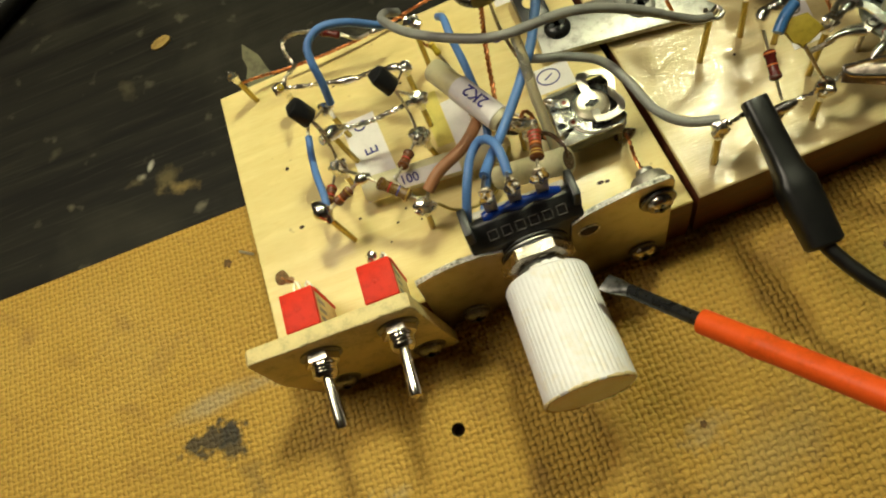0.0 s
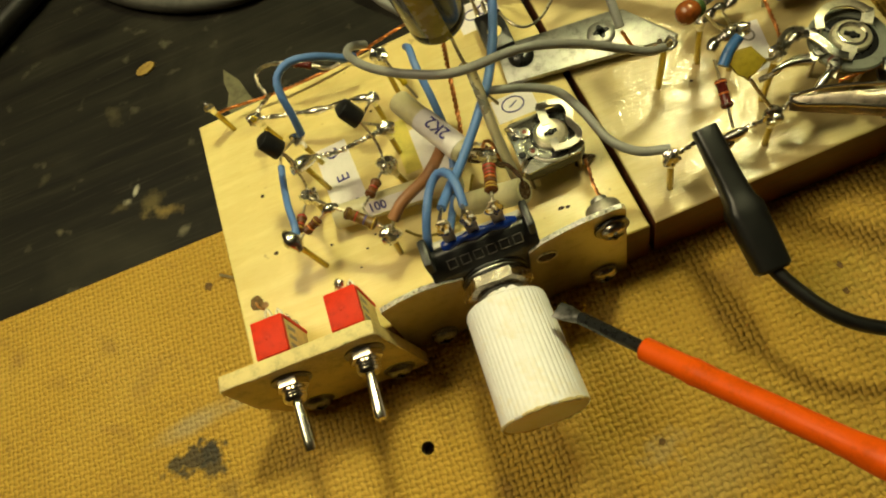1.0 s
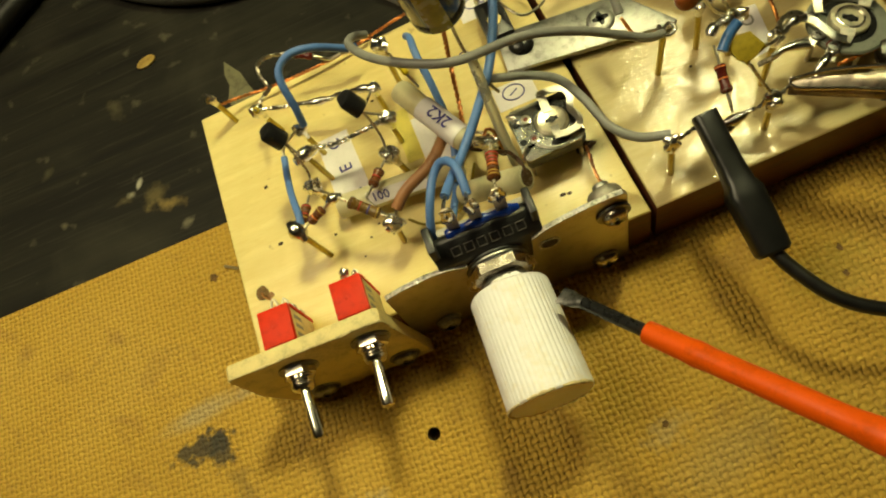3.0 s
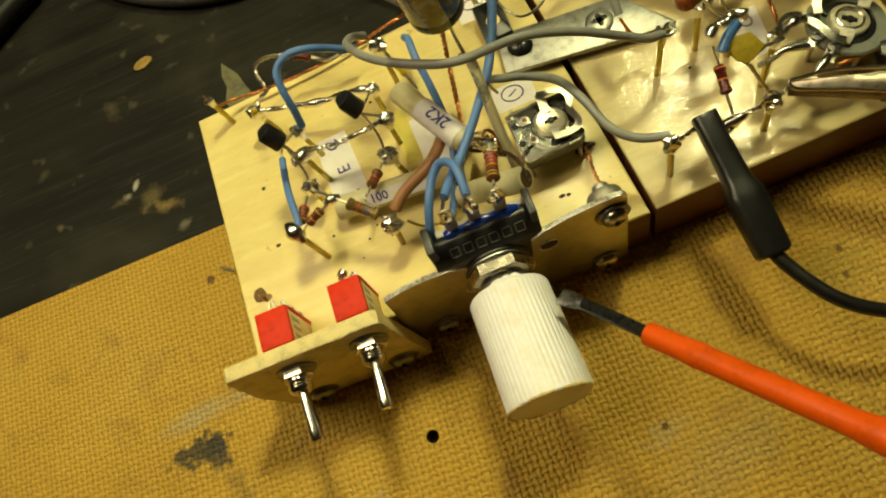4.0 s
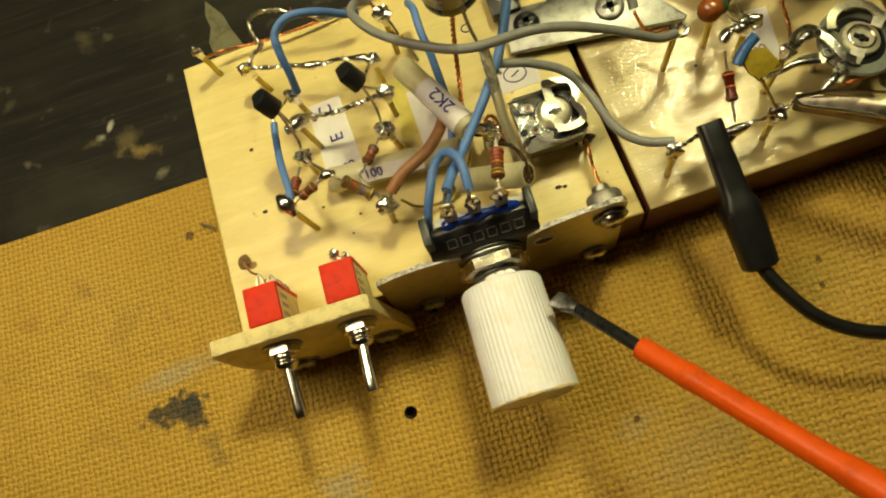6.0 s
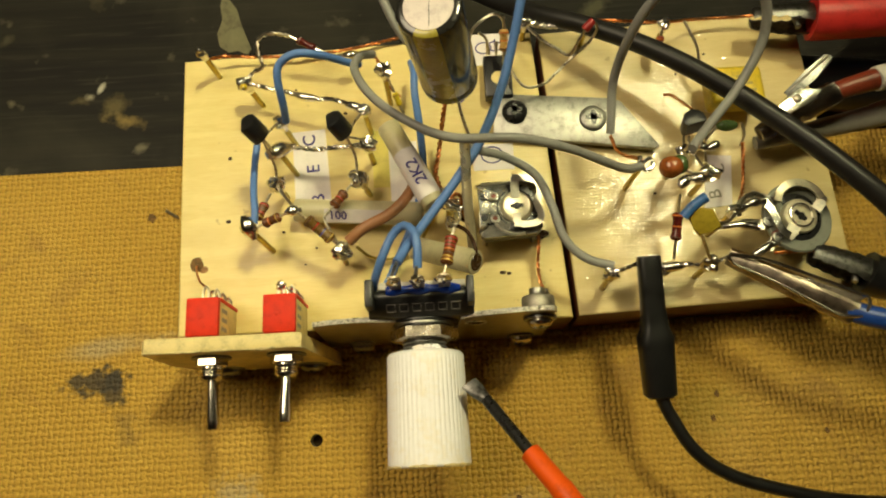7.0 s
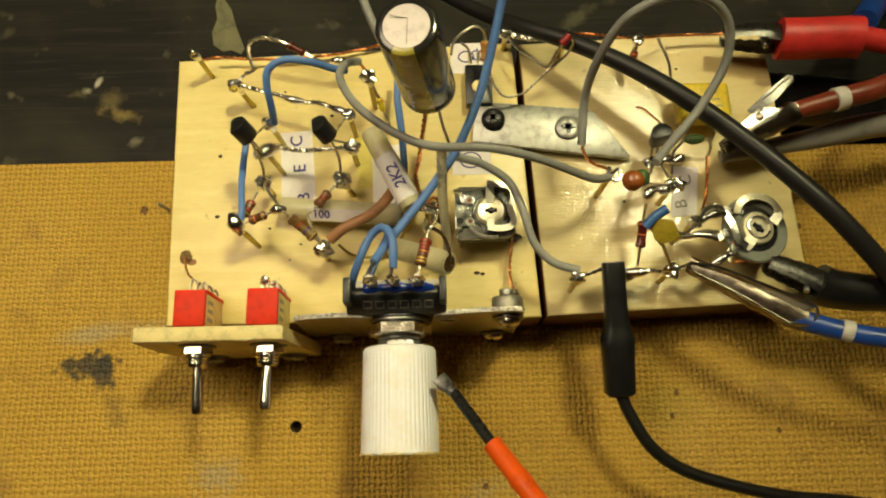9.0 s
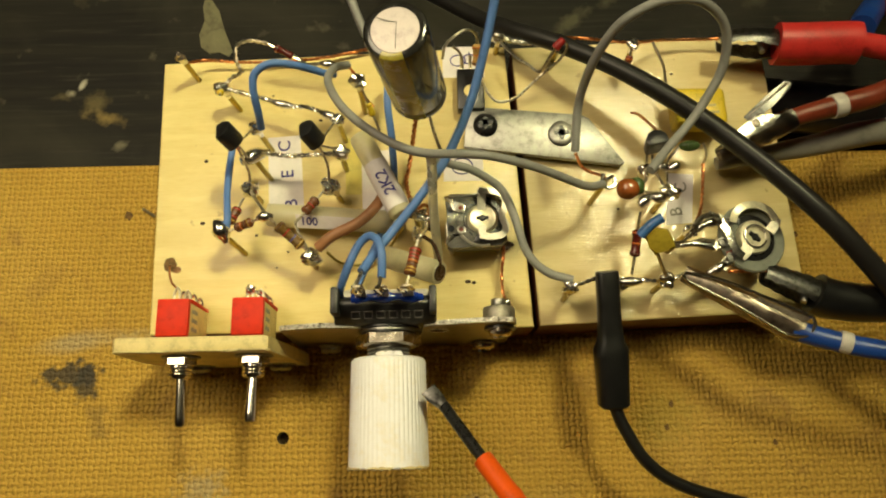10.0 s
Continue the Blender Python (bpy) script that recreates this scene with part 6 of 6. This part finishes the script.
croc((108.4, 53.2, 19.0), (121.0, 52.0, 19.6), 2.3, "steel crocodile clip with a red boot on the copper bus", ([(119.0, 52.2, 19.6), (120.4, 52.0, 19.7), (124, 51.8, 20), (132, 51.8, 20.2), (134.4, 51.6, 20.2), (136.4, 51.2, 20.2), (150, 49, 18), (190, 44, 6)], lambda t: 4.0 if t < 0.215 else 2.2), RED_RUBBER, 1.4, (0, 0.4, 1), None, DARK_STEEL)
open_clip = croc((104.4, 28.4, 22.0), (117.0, 34.0, 25.6), 1.9, "open chrome crocodile clip with a red-brown boot", ([(115.4, 33.3, 25.2), (118, 34.2, 25.8), (124, 35.6, 26.2), (132, 37.6, 26.6), (140, 42, 25), (146, 52, 20), (150, 70, 8)], lambda t: 1.5 + 0.5 * min(1, t * 5)), BROWN_RED, 1.0, (0.2, -0.4, 0.9), ((123.6, 35.5, 26.2), (125.8, 36.0, 26.3), 2.15))
cheek = part("cheek", plate([(106.0, 31.0), (108.4, 33.2), (110.6, 34.5), (113.0, 33.9), (116.6, 34.1), (107.8, 29.6)], (0, 0, 26.4), (1, 0, 0), (0, 1, 0), 0.4, 0.12), SOLDER, open_clip, "bright plated side cheek")
part("pivot_pin", lathe((109.6, 32.4, 26.8), (0, 0, 1), [(0, 0.75), (0.35, 0.7), (0.5, 0.4), (0.42, 0.3)], 16), JAW, cheek)
part("handle", plate([(0, -0.9), (5.0, -1.1), (9.4, -0.8), (9.9, 0.0), (9.3, 0.9), (5.0, 1.1), (0, 0.9)], (108.6, 33.4, 25.8), (0.76, 0.62, 0.2), (-0.62, 0.78, 0.0), 0.4, 0.1), DARK_STEEL, open_clip, "raised spring handle")
part("handle", tube([(108.8, 34.2, 26.1), (112.4, 37.0, 27.1), (115.4, 39.4, 28.0)], 0.25, 8), JAW, open_clip, "rolled handle edge")
thing("grey_probe", tube([(106.0, 29.2, 16.4), (112.6, 30.2, 17.0), (124, 32.0, 17.6), (138, 34.8, 17.2), (170, 39, 10), (210, 44, 2)], lambda t: 1.2 + 1.2 * min(1, t * 4), 16), PROBE_GREY, (104, 29, 15), "dark grey insulated probe lead resting on the varnished block", "probe lead")
thing("bench_cable", tube([(121.5, 47.5, 4), (132, 46, 4.5), (150, 45, 4), (190, 50, 3)], 5.4, 16, step=2), BLACK_RUBBER, (130, 42, HB), "thick black cable beside the varnished block", "cable")
thing("bench_cable", tube([(138.5, 57.5, 16), (141, 60.5, 14), (148, 68, 8), (160, 80, 2), (190, 100, 0)], 2.6, 16, step=2), BLUE_RUBBER, (139, 57, HB), "thick blue cable behind the red clip", "cable")

boot = root("probe_clip", (84, 0, 12), "black insulated clip on a link wire with thin black lead", "test clip")
bm = bmesh.new()
p, q = Vector((82.5, 7.6, 22.4)), Vector((83.5, -14.6, 15.0))
d = (q - p).normalized()
_, sa, sb = side_axes(d)
n = (q - p).length
prof = [(0.0, 1.85, 1.25), (0.4, 1.95, 1.35), (5.0, 1.95, 1.5), (9.0, 2.0, 1.7), (12.0, 2.3, 2.0), (13.4, 2.95, 2.3), (15.4, 2.85, 2.4), (19.0, 2.75, 2.3), (23.0, 2.65, 2.2), (n - 0.5, 2.65, 2.2), (n, 2.2, 1.9)]
rings = [[bm.verts.new(p + d * k + sa * w * math.copysign(abs(math.cos(t)) ** 0.6, math.cos(t)) + sb * h * math.copysign(abs(math.sin(t)) ** 0.6, math.sin(t))) for t in [2 * math.pi * j / 24 for j in range(24)]] for k, w, h in prof]
for r0, r1 in zip(rings, rings[1:]):
    for j in range(24):
        bm.faces.new((r0[j], r0[(j + 1) % 24], r1[(j + 1) % 24], r1[j]))
bm.faces.new(rings[0][::-1])
bm.faces.new(rings[-1])
part("boot", bm, BLACK_RUBBER, boot)
part("lead", tube([q - d * 0.5, (85.0, -18.0, 14.6), (88.4, -23.6, 13.8), (93.6, -27.4, 12.8), (101.2, -30.0, 11.8), (112, -32.4, 10.2), (126, -34.0, 8), (150, -38, 4), (175, -45, 1.4), (200, -52, 1.2)], 1.1, 14, step=1.2), BLACK_RUBBER, boot, "thin black lead arching over the hardboard")

# ---- screwdriver pointing at the knob ----
sd = root("screwdriver", (52.4, -12.9, 25.6), "small flat-blade screwdriver with an orange insulated shank held at the knob", "screwdriver")
tip, neck, ferrule, far = Vector((51.7, -11.8, 25.4)), Vector((54.3, -14.6, 26.4)), Vector((59.8, -22.6, 31.0)), Vector((84.4, -57.2, 50.8))
d = (ferrule - neck).normalized()
_, sa, sb = side_axes(d)
bm = bmesh.new()
rings = []
for f, w, h in ((0, 1.3, 0.15), (1.4, 1.3, 0.3), (2.4, 1.15, 0.55), (3.4, 0.9, 0.85), (4.2, 0.9, 0.9)):
    c = tip + (neck - tip).normalized() * f
    rings.append([bm.verts.new(c + sa * w * math.cos(t) + sb * h * math.sin(t)) for t in [2 * math.pi * (j + 0.5) / 16 for j in range(16)]])
for r0, r1 in zip(rings, rings[1:]):
    for j in range(16):
        bm.faces.new((r0[j], r0[(j + 1) % 16], r1[(j + 1) % 16], r1[j]))
bm.faces.new(rings[0][::-1])
bm.faces.new(rings[-1])
part("blade", bm, DARK_STEEL, sd, "worn flat steel tip")
part("shaft", rod(neck - d * 0.2, ferrule + d * 1, 0.9, 0.9, 18), GUNMETAL, sd, "darkened steel shaft")
part("insulation", tube([ferrule, ferrule + (far - ferrule) * 0.2, ferrule + (far - ferrule) * 0.6, far], lambda t: 1.55 + 0.16 * math.exp(-((t - 0.16) / 0.016) ** 2) + (0.28 / (1 + math.exp(-(t - 0.56) * 90))), 20), ORANGE, sd, "orange insulated shank with moulding bumps")
